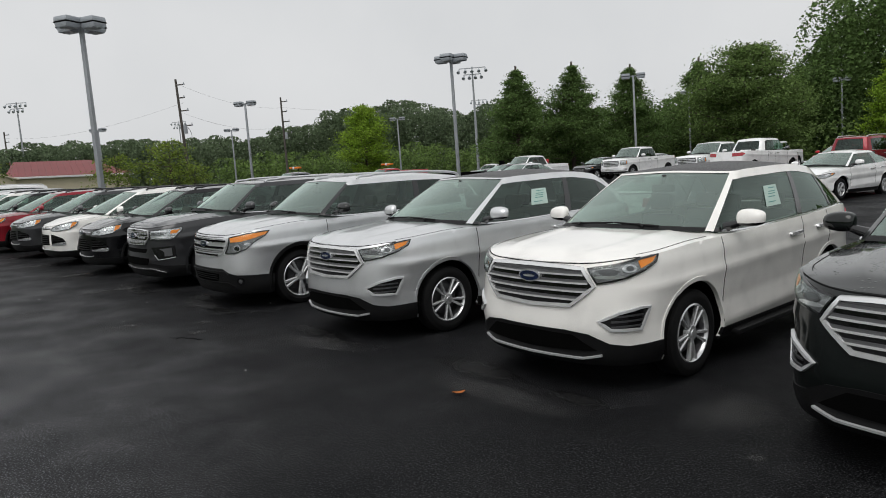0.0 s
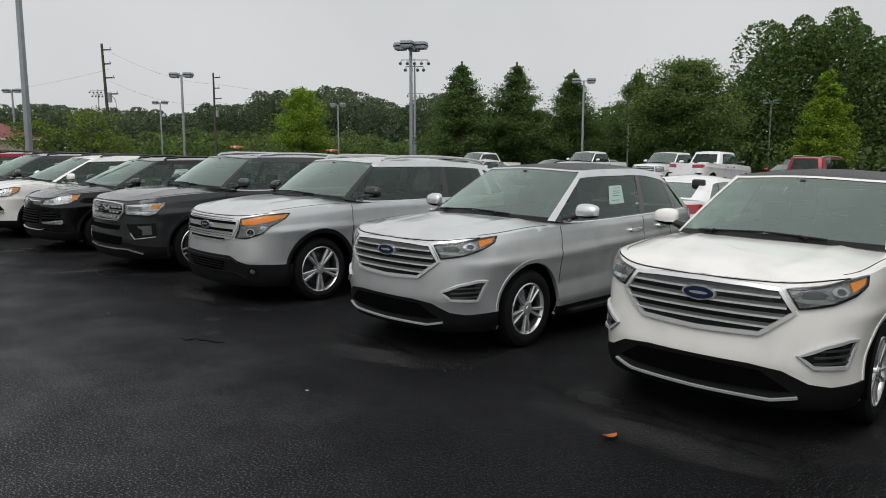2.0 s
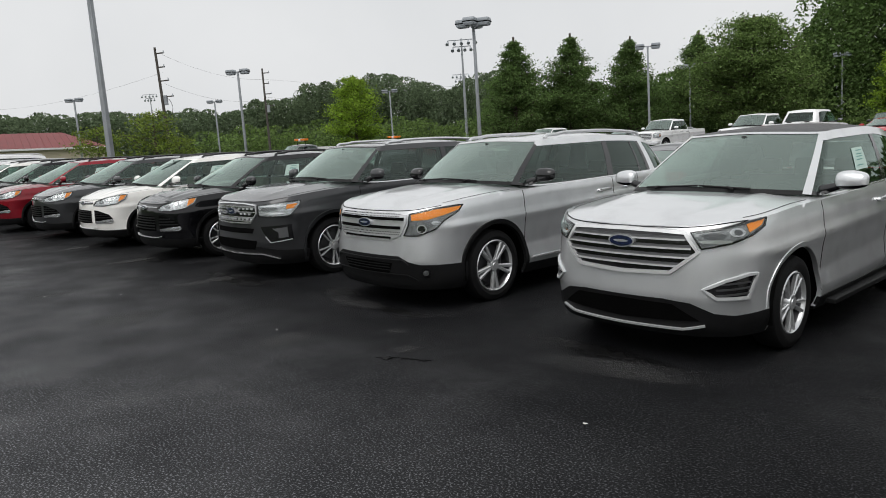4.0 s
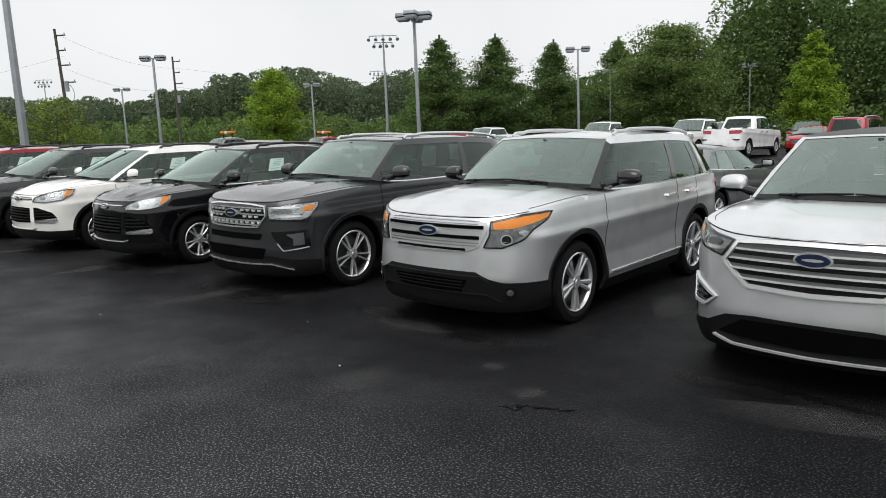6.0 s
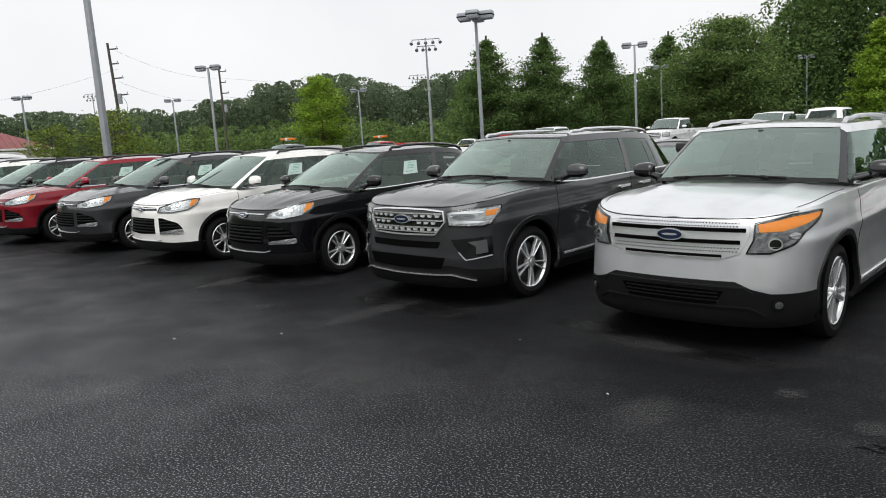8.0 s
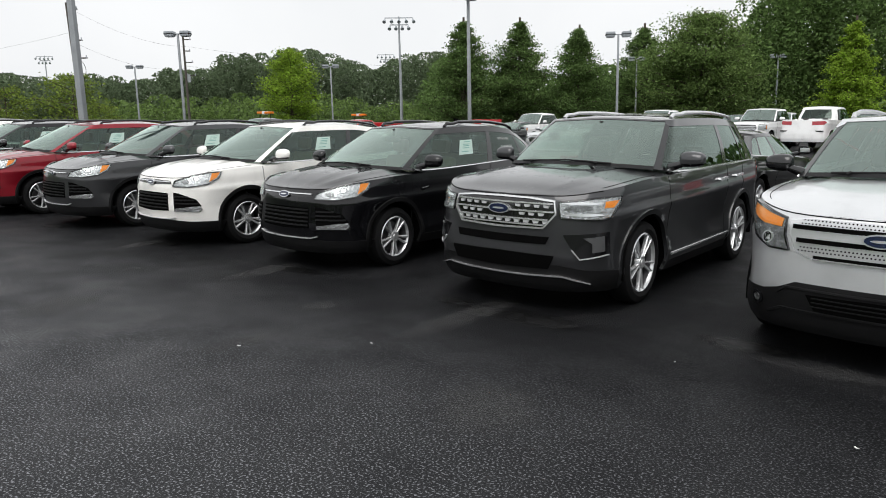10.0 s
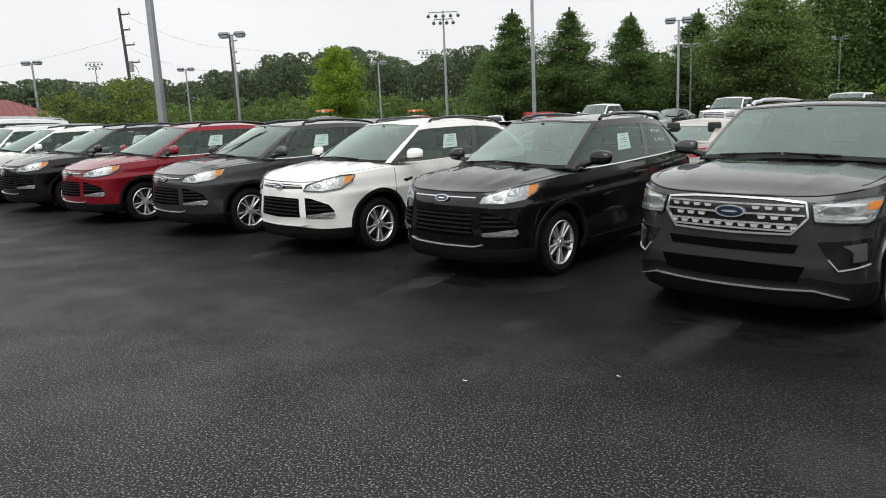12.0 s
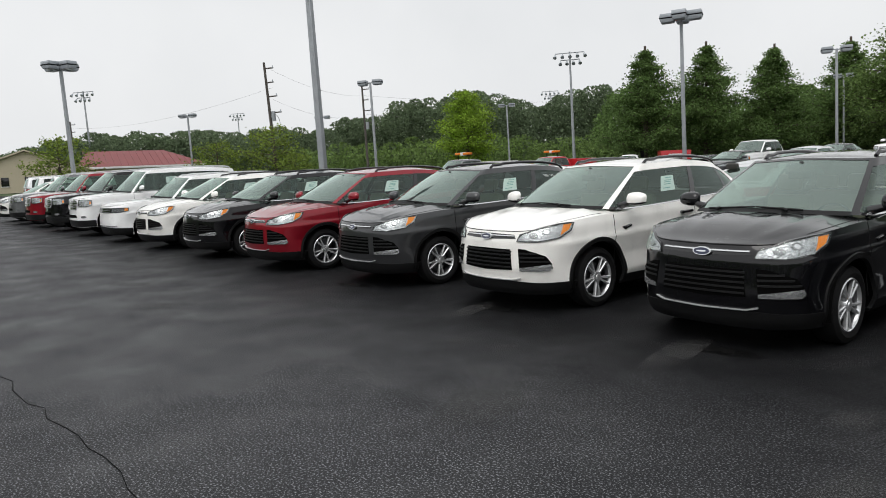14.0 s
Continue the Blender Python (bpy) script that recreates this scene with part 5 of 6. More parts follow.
SEDAN = make_spec(0.925, 0.98, 2.85, 1.05, 0.335, 0.19, 0.77, 0.93, 0.97, 1.05, 0.30, 1.02, 1.30, 1.42, 2.65, 3.50, head_w=0.64, crown=0.07, lean=0.02)
HATCH = make_spec(0.91, 0.92, 2.65, 0.85, 0.325, 0.19, 0.80, 0.93, 0.98, 1.08, 0.15, 1.03, 1.15, 1.43, 2.55, 3.30, head_w=0.64, crown=0.07, lean=0.02)
PICKUP = make_spec(1.0, 0.98, 3.68, 1.15, 0.41, 0.36, 1.14, 1.25, 1.30, 1.32, 0.28, 1.33, 1.0, 1.90, 2.45, 2.80, head_w=0.76, crown=0.06, round_nose=0.7, house_w=0.93)

row = "vehicles parked in the front row"
crossover = build_car("suv", CROSSOVER, "crossover", M["white"], rim="split", rim_r=0.255, roof_mat="roof_glass", board=True,
                   label="pearl white five-seat SUV with black glass roof and chrome grille", category="car")
crossover["group"] = row
midsize = build_car("suv", MIDSIZE, "midsize", M["silver"], rim="star", rim_r=0.285, arch_mat="cladding", rails="satin", mirror_mat="piano", pillars="black", sticker=False,
                     label="silver seven-seat SUV with amber-topped headlights and roof rails", category="car")
midsize["group"] = row
midsize_mesh = build_car("suv", MIDSIZE, "midsize_mesh", M["magnetic"], rim="thin", rim_r=0.285, arch_mat="magnetic_arch", rails="alloy", sticker=False, pillars="black",
                         label="dark grey seven-seat SUV with black and chrome grille, wet with rain", category="car", sunroof=True)
midsize_mesh["group"] = row
compact = build_car("suv", COMPACT, "compact", M["black"], rim="split", rim_r=0.243, arch_mat="cladding", belt_trim="chrome", rails="piano", handle="piano",
                   label="black compact SUV with rain beads on the bonnet", category="car", seat="tan")
compact["group"] = row


def park(src, x, y, turn, label="", colours=None, group=row):
    c = copy_thing(src, pose(x, y, 0, 0, 0, turn))
    if colours:
        repaint(c, colours)
    tagged(c, label, "", group)
    return c


crossover.matrix_basis = pose(-3.97, 5.79, 0, 0, 0, 2.0)
midsize.matrix_basis = pose(-9.94, 5.31, 0, 0, 0, 1.0)
midsize_mesh.matrix_basis = pose(-12.90, 5.17, 0, 0, 0, 2.0)
compact.matrix_basis = pose(-15.80, 4.89, 0, 0, 0, 2.0)
wp, sv, bk = M["white"].name, M["silver"].name, M["black"].name
park(crossover, -1.07, 5.75, 2.0, "very dark green five-seat SUV with wet bonnet", {wp: M["green"]})
park(crossover, -6.85, 5.53, 1.0, "silver five-seat SUV with black glass roof and chrome grille", {wp: M["silver"]})
white_compact = park(compact, -18.45, 4.66, 1.5, "white compact SUV with black wheel arches and roof rails", {bk: M["white"]})
park(compact, -21.15, 4.40, 1.5, "dark grey compact SUV with black roof rails", {bk: M["magnetic"]})
park(compact, -23.90, 3.98, 1.5, "ruby red compact SUV with black roof rails", {bk: M["red"]})
park(compact, -26.75, 3.75, 1.5, "black compact SUV parked beside a red one", None)
park(compact, -29.60, 3.50, 1.5, "white compact SUV with black wheel arches", {bk: M["white"]})
boxy = build_car("wagon", BOXY, "boxy", M["plain_white"], rim="twin", rim_r=0.24, rails="satin", label="boxy white wagon with dark pillars", category="car")
boxy.matrix_basis = pose(-32.55, 3.3, 0, 0, 0, 1.5)
boxy["group"] = row
fullsize = build_car("large_suv", FULLSIZE, "fullsize", M["plain_white"], rim="split", rim_r=0.26, rails="satin", label="tall white full-size SUV with chrome-barred grille", category="car")
fullsize.matrix_basis = pose(-35.7, 3.05, 0, 0, 0, 1.5)
fullsize["group"] = row
ox = M["plain_white"].name
park(fullsize, -38.8, 2.8, 1.5, "tall black full-size SUV with chrome-barred grille", {ox: M["black"]})
park(fullsize, -41.9, 2.55, 1.5, "tall dark red full-size SUV", {ox: M["red"]})
park(fullsize, -45.0, 2.3, 1.5, "tall grey full-size SUV", {ox: M["grey"]})
park(compact, -48.0, 2.1, 1.5, "white compact SUV at the far end of the row", {bk: M["white"]})


# ---- ground ----
def ground_z(x, y):
    """The lot rises a little behind the front row."""
    k = ease(-48, -26, x)
    up = 0.022 * min(max(y - 9.5, 0), 29) * (1 - 0.6 * ease(42, 66, y))
    return up * k


bm = bmesh.new()
grid(bm, [-1500, -400, -150, -112], [-1500, -300, -60, 0, 60, 160, 400, 1500], lambda x, y: (x, y, -0.06))
grid(bm, [42, 150, 1500], [-1500, -300, -60, 0, 60, 160, 400, 1500], lambda x, y: (x, y, -0.06))
grid(bm, [-112, -80, -40, 0, 42], [-1500, -300, -45], lambda x, y: (x, y, -0.06))
grid(bm, [-112, -80, -40, 0, 42], [110, 160, 400, 1500], lambda x, y: (x, y, 0.2))
tagged(part("ground", bm, "grass", None, "", False), "rough grass round the car lot, reaching to the horizon", "ground", "", "structure")
bm = bmesh.new()
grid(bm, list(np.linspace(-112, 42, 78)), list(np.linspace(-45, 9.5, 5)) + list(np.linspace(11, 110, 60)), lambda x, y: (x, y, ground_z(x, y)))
lot = tagged(part("pavement", bm, "asphalt"), "dark sealed asphalt of the car lot, damp after rain, the cars' shade in its colour", "pavement", "", "structure")


def blot(name, x, y, a, b, mat, label, turn=0.0, seed=0, z=0.004):
    """An irregular flat stain or dark patch on the asphalt."""
    rnd = random.Random(seed)
    bm = bmesh.new()
    ks = [rnd.uniform(0.8, 1.15) for _ in range(16)]
    m = pose(x, y, z, 0, 0, turn)
    ring = []
    for k in range(32):
        t = 2 * math.pi * k / 32
        r = ks[k // 2] if k % 2 == 0 else (ks[k // 2] + ks[(k // 2 + 1) % 16]) / 2
        ring.append(bm.verts.new(m @ Vector((a * r * math.cos(t), b * r * math.sin(t), 0))))
    c = bm.verts.new(m.translation)
    for k in range(32):
        bm.faces.new((c, ring[k], ring[(k + 1) % 32]))
    return tagged(part(name, bm, mat, None, "", False), label, "stain", "", "structure")


# near-black soft-edged patches at the noses of the front row
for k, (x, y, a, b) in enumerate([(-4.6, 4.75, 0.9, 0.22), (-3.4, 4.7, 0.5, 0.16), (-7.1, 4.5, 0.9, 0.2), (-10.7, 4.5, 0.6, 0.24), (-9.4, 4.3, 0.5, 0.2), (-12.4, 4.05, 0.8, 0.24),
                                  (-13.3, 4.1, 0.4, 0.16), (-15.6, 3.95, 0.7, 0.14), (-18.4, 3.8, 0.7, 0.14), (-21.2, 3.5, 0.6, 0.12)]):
    blot("puddle", x, y, a, b, "wet", "near-black patch on the asphalt under a car's nose", 4 * k - 12, k)
for k, (x, y, a, b) in enumerate([(-10.1, 4.25, 0.6, 0.22), (-3.9, 4.35, 1.2, 0.22), (-2.4, 5.2, 0.4, 0.7), (-6.7, 4.2, 1.1, 0.2), (-8.6, 6.5, 0.2, 1.2), (-24.1, 1.1, 0.9, 0.16), (-21.8, 0.85, 0.9, 0.22),
                                  (-8.84, 3.8, 0.22, 0.10), (-8.3, 3.5, 0.2, 0.12), (-17.5, 2.56, 0.25, 0.14), (-17.0, 2.7, 0.3, 0.10), (-14.1, 3.1, 0.3, 0.2), (-13.7, 2.0, 0.45, 0.2), (-9.4, 2.95, 0.5, 0.25),
                                  (-12.9, 3.7, 1.2, 0.2), (-15.8, 3.7, 1.1, 0.16), (-18.5, 3.5, 1.1, 0.14), (-1.9, 4.6, 0.10, 0.08), (-16.0, 1.6, 0.9, 0.3), (-11.5, 2.2, 0.7, 0.3)]):
    blot("worn_patch", x, y, a, b, "stain", "pale worn patch on dark asphalt", 7 * k, 40 + k, 0.006)


def tide_mark(x, y, turn, half, seed):
    """A faint pale rim left by drying rain round the nose of a parked car."""
    rnd = random.Random(seed)
    bm = bmesh.new()
    m = pose(x, y, 0.005, 0, 0, turn)
    k0 = rnd.uniform(0, 6)
    pts = []
    for a in np.linspace(-0.15, math.pi + 0.15, 40):
        r = 1 + 0.05 * math.sin(3 * a + k0) + 0.03 * math.sin(7 * a + 2 * k0)
        pts.append((r * (half + 0.32) * math.copysign(abs(math.cos(a)) ** 0.6, math.cos(a)), -0.1 - r * 1.25 * max(0.0, math.sin(a)) ** 0.7))
    inner = [(u * 0.74, v * 0.78) for u, v in pts]
    rows = [[bm.verts.new(m @ Vector((u + (p - u) * w, v + (q - v) * w, 0))) for w in (0, 0.5, 1)] for (u, v), (p, q) in zip(pts, inner)]
    for a, b in zip(rows, rows[1:]):
        for k in (0, 1):
            bm.faces.new((a[k], b[k], b[k + 1], a[k + 1]))
    return tagged(part("tide_mark", bm, "tide", None, "", False), "faint pale rain mark on the asphalt round a car's nose", "stain", "", "structure")


for k, (x, y) in enumerate(((-1.07, 5.75), (-3.97, 5.79), (-6.85, 5.53), (-9.94, 5.31), (-12.90, 5.17), (-15.80, 4.89), (-18.45, 4.66), (-21.15, 4.40), (-23.90, 3.98))):
    tide_mark(x, y, 1.5, 0.93, 60 + k)


def scrap(name, x, y, size, mat, label, cat, seed):
    rnd = random.Random(seed)
    bm = bmesh.new()
    m = pose(x, y, 0.008, rnd.uniform(-8, 8), rnd.uniform(-8, 8), rnd.uniform(0, 180))
    grid(bm, list(np.linspace(-1, 1, 6)), list(np.linspace(-1, 1, 5)),
         lambda u, v: tuple(m @ Vector((size * u, size * 0.55 * v * math.sqrt(max(0.05, 1 - u * u)), size * 0.25 * (u * u + 0.6 * v * v) + 0.006))))
    return tagged(part(name, bm, mat), label, cat)


scrap("fallen_leaf", -4.17, 4.14, 0.055, "dry_leaf", "curled orange dry leaf on the asphalt", "leaf", 3)
for k, (x, y, sz) in enumerate([(-9.74, 3.05, 0.018), (-11.0, 3.73, 0.014), (-6.2, 3.2, 0.018), (-12.9, 2.6, 0.02), (-13.6, 1.9, 0.016)]):
    scrap("paper_scrap", x, y, sz, "litter", "tiny pale paper scrap on the asphalt", "litter", 20 + k)
scrap("fallen_leaf", -13.85, -0.3, 0.03, "dry_leaf", "small brown dry leaf on the asphalt", "leaf", 31)

# crack lines in the aisle
rnd = random.Random(5)
for k, (x0, y0, x1, y1, wd) in enumerate([(-21.5, -1.32, -15.2, -0.62, 0.006), (-8.3, 3.2, -7.9, 3.4, 0.006), (-14.0, 5.2, -13.2, 4.6, 0.02)]):
    bm = bmesh.new()
    pts = []
    for i in range(25):
        u = i / 24
        pts.append((x0 + (x1 - x0) * u + rnd.uniform(-0.05, 0.05), y0 + (y1 - y0) * u + rnd.uniform(-0.04, 0.04)))
    strip(bm, pts, lambda u, v, o: (u, v, o + 0.001), wd, 0.004, 0.004, 0.3)
    tagged(part("asphalt_seam", bm, "gap"), "irregular dark seam in the asphalt", "seam", "", "structure")

# ---- second and third rows ----
back_row = "vehicles parked behind the front row"
sedan = build_car("sedan", SEDAN, "sedan", M["grey"], rim="twin", rim_r=0.22, sticker=False, rear_glass="glass", label="dark grey sedan parked tail to tail with the front row", category="car")
sedan.matrix_basis = pose(-10.98, 14.8, ground_z(-11, 13), 0, 0, 180)
sedan["group"] = back_row
gy = M["grey"].name
for x, y, col, lab in ((-16.65, 14.5, "beige", "champagne sedan seen from behind, parked tail to tail"), (-13.8, 14.6, "black", "black sedan parked in the second row"),
                       (-8.1, 15.6, "plain_white", "white sedan parked in the second row"), (-19.6, 14.2, "silver", "silver sedan parked in the second row"), (-22.5, 14.0, "magnetic", "dark grey sedan parked in the second row"),
                       (-25.5, 13.8, "plain_white", "white sedan far along the second row")):
    park(sedan, x, y, 180, lab, {gy: M[col]}, back_row).location.z = ground_z(x, y)
hatch = build_car("hatchback", HATCH, "sedan", M["plain_white"], rim="split", rim_r=0.21, sticker=False, rear_glass="glass", label="white compact hatchback facing the camera's aisle", category="car")
hatch.matrix_basis = pose(-9.5, 23.2, ground_z(-9.5, 24), 0, 0, -6)
hatch["group"] = back_row
pickup = build_car("pickup_truck", PICKUP, "pickup", M["plain_white"], rim="twin", rim_r=0.24, sticker=False, bed=True, belt_trim=None, label="white crew-cab pickup truck with open bed", category="truck")
pickup.matrix_basis = pose(-20.6, 35.2, ground_z(-20.6, 36), 0, 0, -4)
pickup["group"] = back_row
for x, y, turn, col, lab in ((-17.6, 37.6, 178, "plain_white", "white pickup truck seen from behind"), (-26.6, 36.6, 0, "plain_white", "white pickup truck facing the lot"), (-23.0, 47.0, 2, "plain_white", "white pickup truck in a far row"),
                             (-33.0, 33.5, -3, "plain_white", "white single-tone pickup truck in a far row"), (-7.5, 28.6, -4, "black", "black pickup truck with a heavy bumper"), (-18.6, 50.0, 4, "magnetic", "dark grey pickup truck in a far row"),
                             (-27.0, 50.5, 0, "grey", "grey pickup truck in a far row")):
    park(pickup, x, y, turn, lab, {ox: M[col]}, back_row).location.z = ground_z(x, y)
park(fullsize, -13.0, 39.4, 178, "dark red full-size SUV seen from behind", {ox: M["red"]}, back_row).location.z = ground_z(-11.9, 30)
park(hatch, -16.4, 41.6, 0, "bright red compact hatchback", {ox: M["bright_red"]}, back_row).location.z = ground_z(-17, 37)
for k, (x, y, col) in enumerate(((-27, 27.0, "silver"), (-33, 31.5, "magnetic"), (-36.5, 38.5, "black"), (-40, 39.5, "magnetic"), (-44, 40, "grey"), (-31.5, 39.5, "black"), (-28.3, 41, "grey"))):
    park(hatch, x, y, 0, "parked hatchback in a far row of the lot", {ox: M[col]}, back_row).location.z = ground_z(x, y)
for x, y, col in ((-57, 8.5, "plain_white"), (-60.5, 8.2, "plain_white"), (-53.6, 8.7, "plain_white"), (-64, 8.0, "silver")):
    park(fullsize, x, y, 180, "tall white full-size SUV parked beyond the row's end", {ox: M[col]}, back_row)

# service trucks
def light_bar(x, y, z, turn, parent_label):
    bm = bmesh.new()
    box(bm, -0.65, 0.65, -0.14, 0.14, 0, 0.13, 0.03)
    bar = part("light_bar", bm, "orange_lamp")
    bm = bmesh.new()
    box(bm, -0.12, 0.12, -0.15, 0.15, -0.04, 0.14, 0.03)
    part("centre_block", bm, "white_box", bar)
    for sx in (-0.5, 0.5):
        bm = bmesh.new()
        rod(bm, (sx, 0, -0.30), (sx, 0, 0.01), 0.02)
        part("bracket", bm, "cladding", bar)
    bar.matrix_basis = pose(x, y, z, 0, 0, turn)
    return tagged(bar, parent_label, "beacon")


def service_truck(x, y, turn, colour, kind, label):
    t = copy_thing(pickup, pose(x, y, ground_z(x, y), 0, 0, turn))
    repaint(t, {ox: M[colour]})
    tagged(t, label, "truck", "service trucks")
    zb = 0
    if kind == "flatbed":
        bm = bmesh.new()
        box(bm, -1.1, 1.1, 2.9, 6.8, 1.36, 1.5, 0.02)
        part("deck", bm, "void", t, "dark flat deck")
        bm = bmesh.new()
        box(bm, -1.0, 1.0, 2.85, 2.95, 1.5, 2.25, 0.02)
        part("headboard", bm, "void", t)
        bm = bmesh.new()
        box(bm, 1.004, 1.012, 0.9, 1.5, 1.0, 1.3)
        part("door_decal", bm, "yellow", t, "yellow door decal")
    else:
        bm = bmesh.new()
        box(bm, -1.05, 1.05, 3.0, 5.0, 0.9, 1.75, 0.03)
        part("tow_body", bm, "white_box" if colour != "bright_red" else "bright_red", t)
    return t


service_truck(-46.5, 31.5, 0, "bright_red", "tow", "red tow truck with a light bar on its roof")
light_bar(-46.5, 33.2, ground_z(-46.5, 32) + 2.2, 0, "amber light bar over the red tow truck")
service_truck(-58.8, 54.0, -60, "plain_white", "flatbed", "white flatbed service truck with yellow door decal")
service_truck(-44.5, 22.3, 0, "grey", "tow", "grey tow truck with an amber light bar")
light_bar(-44.5, 24.0, 2.2, 0, "amber light bar over the grey tow truck")
bm = bmesh.new()
box(bm, -1.5, 1.5, -1.0, 1.0, 0.35, 2.2, 0.06)
red_box = part("equipment_box", bm, "bright_red")
bm = bmesh.new()
box(bm, -0.75, 0.75, -1.012, -1.003, 1.55, 1.85)
part("logo_bar", bm, "white_box", red_box, "plain white logo bar")
for sx in (-1.2, 1.2):
    for sy in (-0.8, 0.8):
        bm = bmesh.new()
        rod(bm, (sx, sy, 0), (sx, sy, 0.4), 0.08)
        part("foot", bm, "void", red_box)
red_box.matrix_basis = pose(-57.0, 61.5, ground_z(-57, 61), 0, 0, 48)
tagged(red_box, "red equipment box with a plain white logo bar", "container")
bm = bmesh.new()
box(bm, -4.5, 4.5, -1.1, 1.1, 0.85, 1.15, 0.03)
trailer = part("trailer", bm, "void")
for sx in (-3.2, -2.2, 3.4):
    for sy in (-1, 1):
        w = new("wheel", [o for o in pickup.children if o.name.startswith("wheel")][0].data)
        w.parent = trailer
        w.matrix_basis = pose(sx, sy * 0.95, 0.41, 0, 0, 90 * sy)
trailer.matrix_basis = pose(-38.5, 37.5, ground_z(-38.5, 37), 0, 0, 20)
tagged(trailer, "long dark flat trailer with exposed wheels", "trailer")

# ---- lamp posts, masts, utility poles ----
LEFT = Vector((-0.67, -0.74, 0))


def leaning(x, y, turn=0.0, lean=1.5):
    axis = Vector((0, 0, 1)).cross(LEFT).normalized()
    return Matrix.Translation((x, y, ground_z(x, y) - 0.02)) @ Matrix.Rotation(radians(lean), 4, axis) @ Matrix.Rotation(radians(turn), 4, "Z")


def lamp_post(heads, height, turn):
    root = new("lamp_post")
    bm = bmesh.new()
    vs = box(bm, -0.10, 0.10, -0.10, 0.10, 0, height - 0.15, 0.02)
    for v in vs:
        k = 1 - 0.28 * v.co.z / height
        v.co.x *= k
        v.co.y *= k
    part("pole", bm, "steel", root)
    bm = bmesh.new()
    rod(bm, (0, 0, 0), (0, 0, 0.55), 0.28, 0.28, 20)
    part("base", bm, "concrete", root, "round concrete footing")
    for k in range(heads):
        a = 2 * math.pi * k / heads
        m = Matrix.Rotation(a, 4, "Z")
        bm = bmesh.new()
        rod(bm, m @ Vector((0, 0, height - 0.22)), m @ Vector((0.3, 0, height - 0.18)), 0.04)
        part("arm", bm, "steel", root)
        bm = bmesh.new()
        vs = box(bm, 0.26, 1.0, -0.33, 0.33, height - 0.17, height + 0.02, 0.03, None)
        for v in vs:
            if v.co.z > height - 0.05:
                v.co.x = 0.63 + (v.co.x - 0.63) * 0.92
        bmesh.ops.transform(bm, matrix=m, verts=bm.verts)
        h = part("lamp_head", bm, "lamp_head", root, "flat grey box lamp head")
        bm = bmesh.new()
        box(bm, 0.255, 1.005, -0.335, 0.335, height - 0.215, height - 0.175, 0.0, m)
        part("seam", bm, "gap", h)
        bm = bmesh.new()
        vs = box(bm, 0.27, 0.99, -0.32, 0.32, height - 0.40, height - 0.22, 0.02)
        for v in vs:
            if v.co.z < height - 0.33:
                v.co.x = 0.63 + (v.co.x - 0.63) * 0.85
                v.co.y *= 0.85
        bmesh.ops.transform(bm, matrix=m, verts=bm.verts)
        part("lamp_housing", bm, "lamp_head", h)
        bm = bmesh.new()
        box(bm, 0.36, 0.9, -0.22, 0.22, height - 0.415, height - 0.402, 0.0, m)
        part("lens", bm, "flat_lens", h)
    return tagged(root, "tall grey steel lot lamp post with %s box heads" % ("four" if heads == 4 else "two"), "lamp post", "lot lamp posts")


post4 = lamp_post(4, 8.35, 48)
post4.matrix_basis = leaning(-31.1, 8.2, 30)
post2 = lamp_post(2, 8.8, 0)
for x, y, h, turn in ((-58.1, 5.9, 8.35, 30), (-33.7, 29.7, 8.35, 28)):
    copy_thing(post4, leaning(x, y, turn))
post2.matrix_basis = leaning(-36.9, 52.9, 35)
for x, y, h, turn in ((-49.4, 82.0, 9.9, 40), (-62.2, 28.9, 8.7, 38), (-96.4, 42.0, 8.6, 42), (-77.2, 57.0, 8.7, 40), (-94.3, 24.0, 8.5, 40), (-37.6, 97.7, 10.6, 38), (-65.1, 72.3, 9.75, 40)):
    c = copy_thing(post2, leaning(x, y, turn))
    c.scale.z = h / 8.8


def sports_mast(height):
    root = new("sports_light_mast")
    bm = bmesh.new()
    rod(bm, (0, 0, 0), (0, 0, height), 0.28, 0.13, 12)
    part("mast", bm, "steel", root)
    for z, n, wd in ((height - 0.2, 5, 2.3), (height - 1.3, 4, 1.5)):
        bm = bmesh.new()
        rod(bm, (-wd, 0, z), (wd, 0, z), 0.08)
        part("crossarm", bm, "steel", root)
        for k in range(n):
            x = -wd + 2 * wd * k / (n - 1)
            bm = bmesh.new()
            rod(bm, (x, 0, z), (x, -0.3, z - 0.35), 0.06)
            rod(bm, (x, -0.25, z - 0.3), (x * 1.05, -0.75, z - 0.75), 0.14, 0.30, 12)
            part("floodlight", bm, "lamp_head", root, "round floodlight")
    return tagged(root, "tall steel mast with two rows of floodlights", "light mast", "sports light masts")


mast = sports_mast(19.0)
mast.matrix_basis = leaning(-93.3, 85.7, 45)
for x, y, h in ((-187, 30.5, 21.0), (-247.4, 88.2, 21.7), (-159.6, 148.0, 21.6), (-196.0, 173.5, 19.2)):
    c = copy_thing(mast, leaning(x, y, 50))
    c.scale.z = h / 19.0


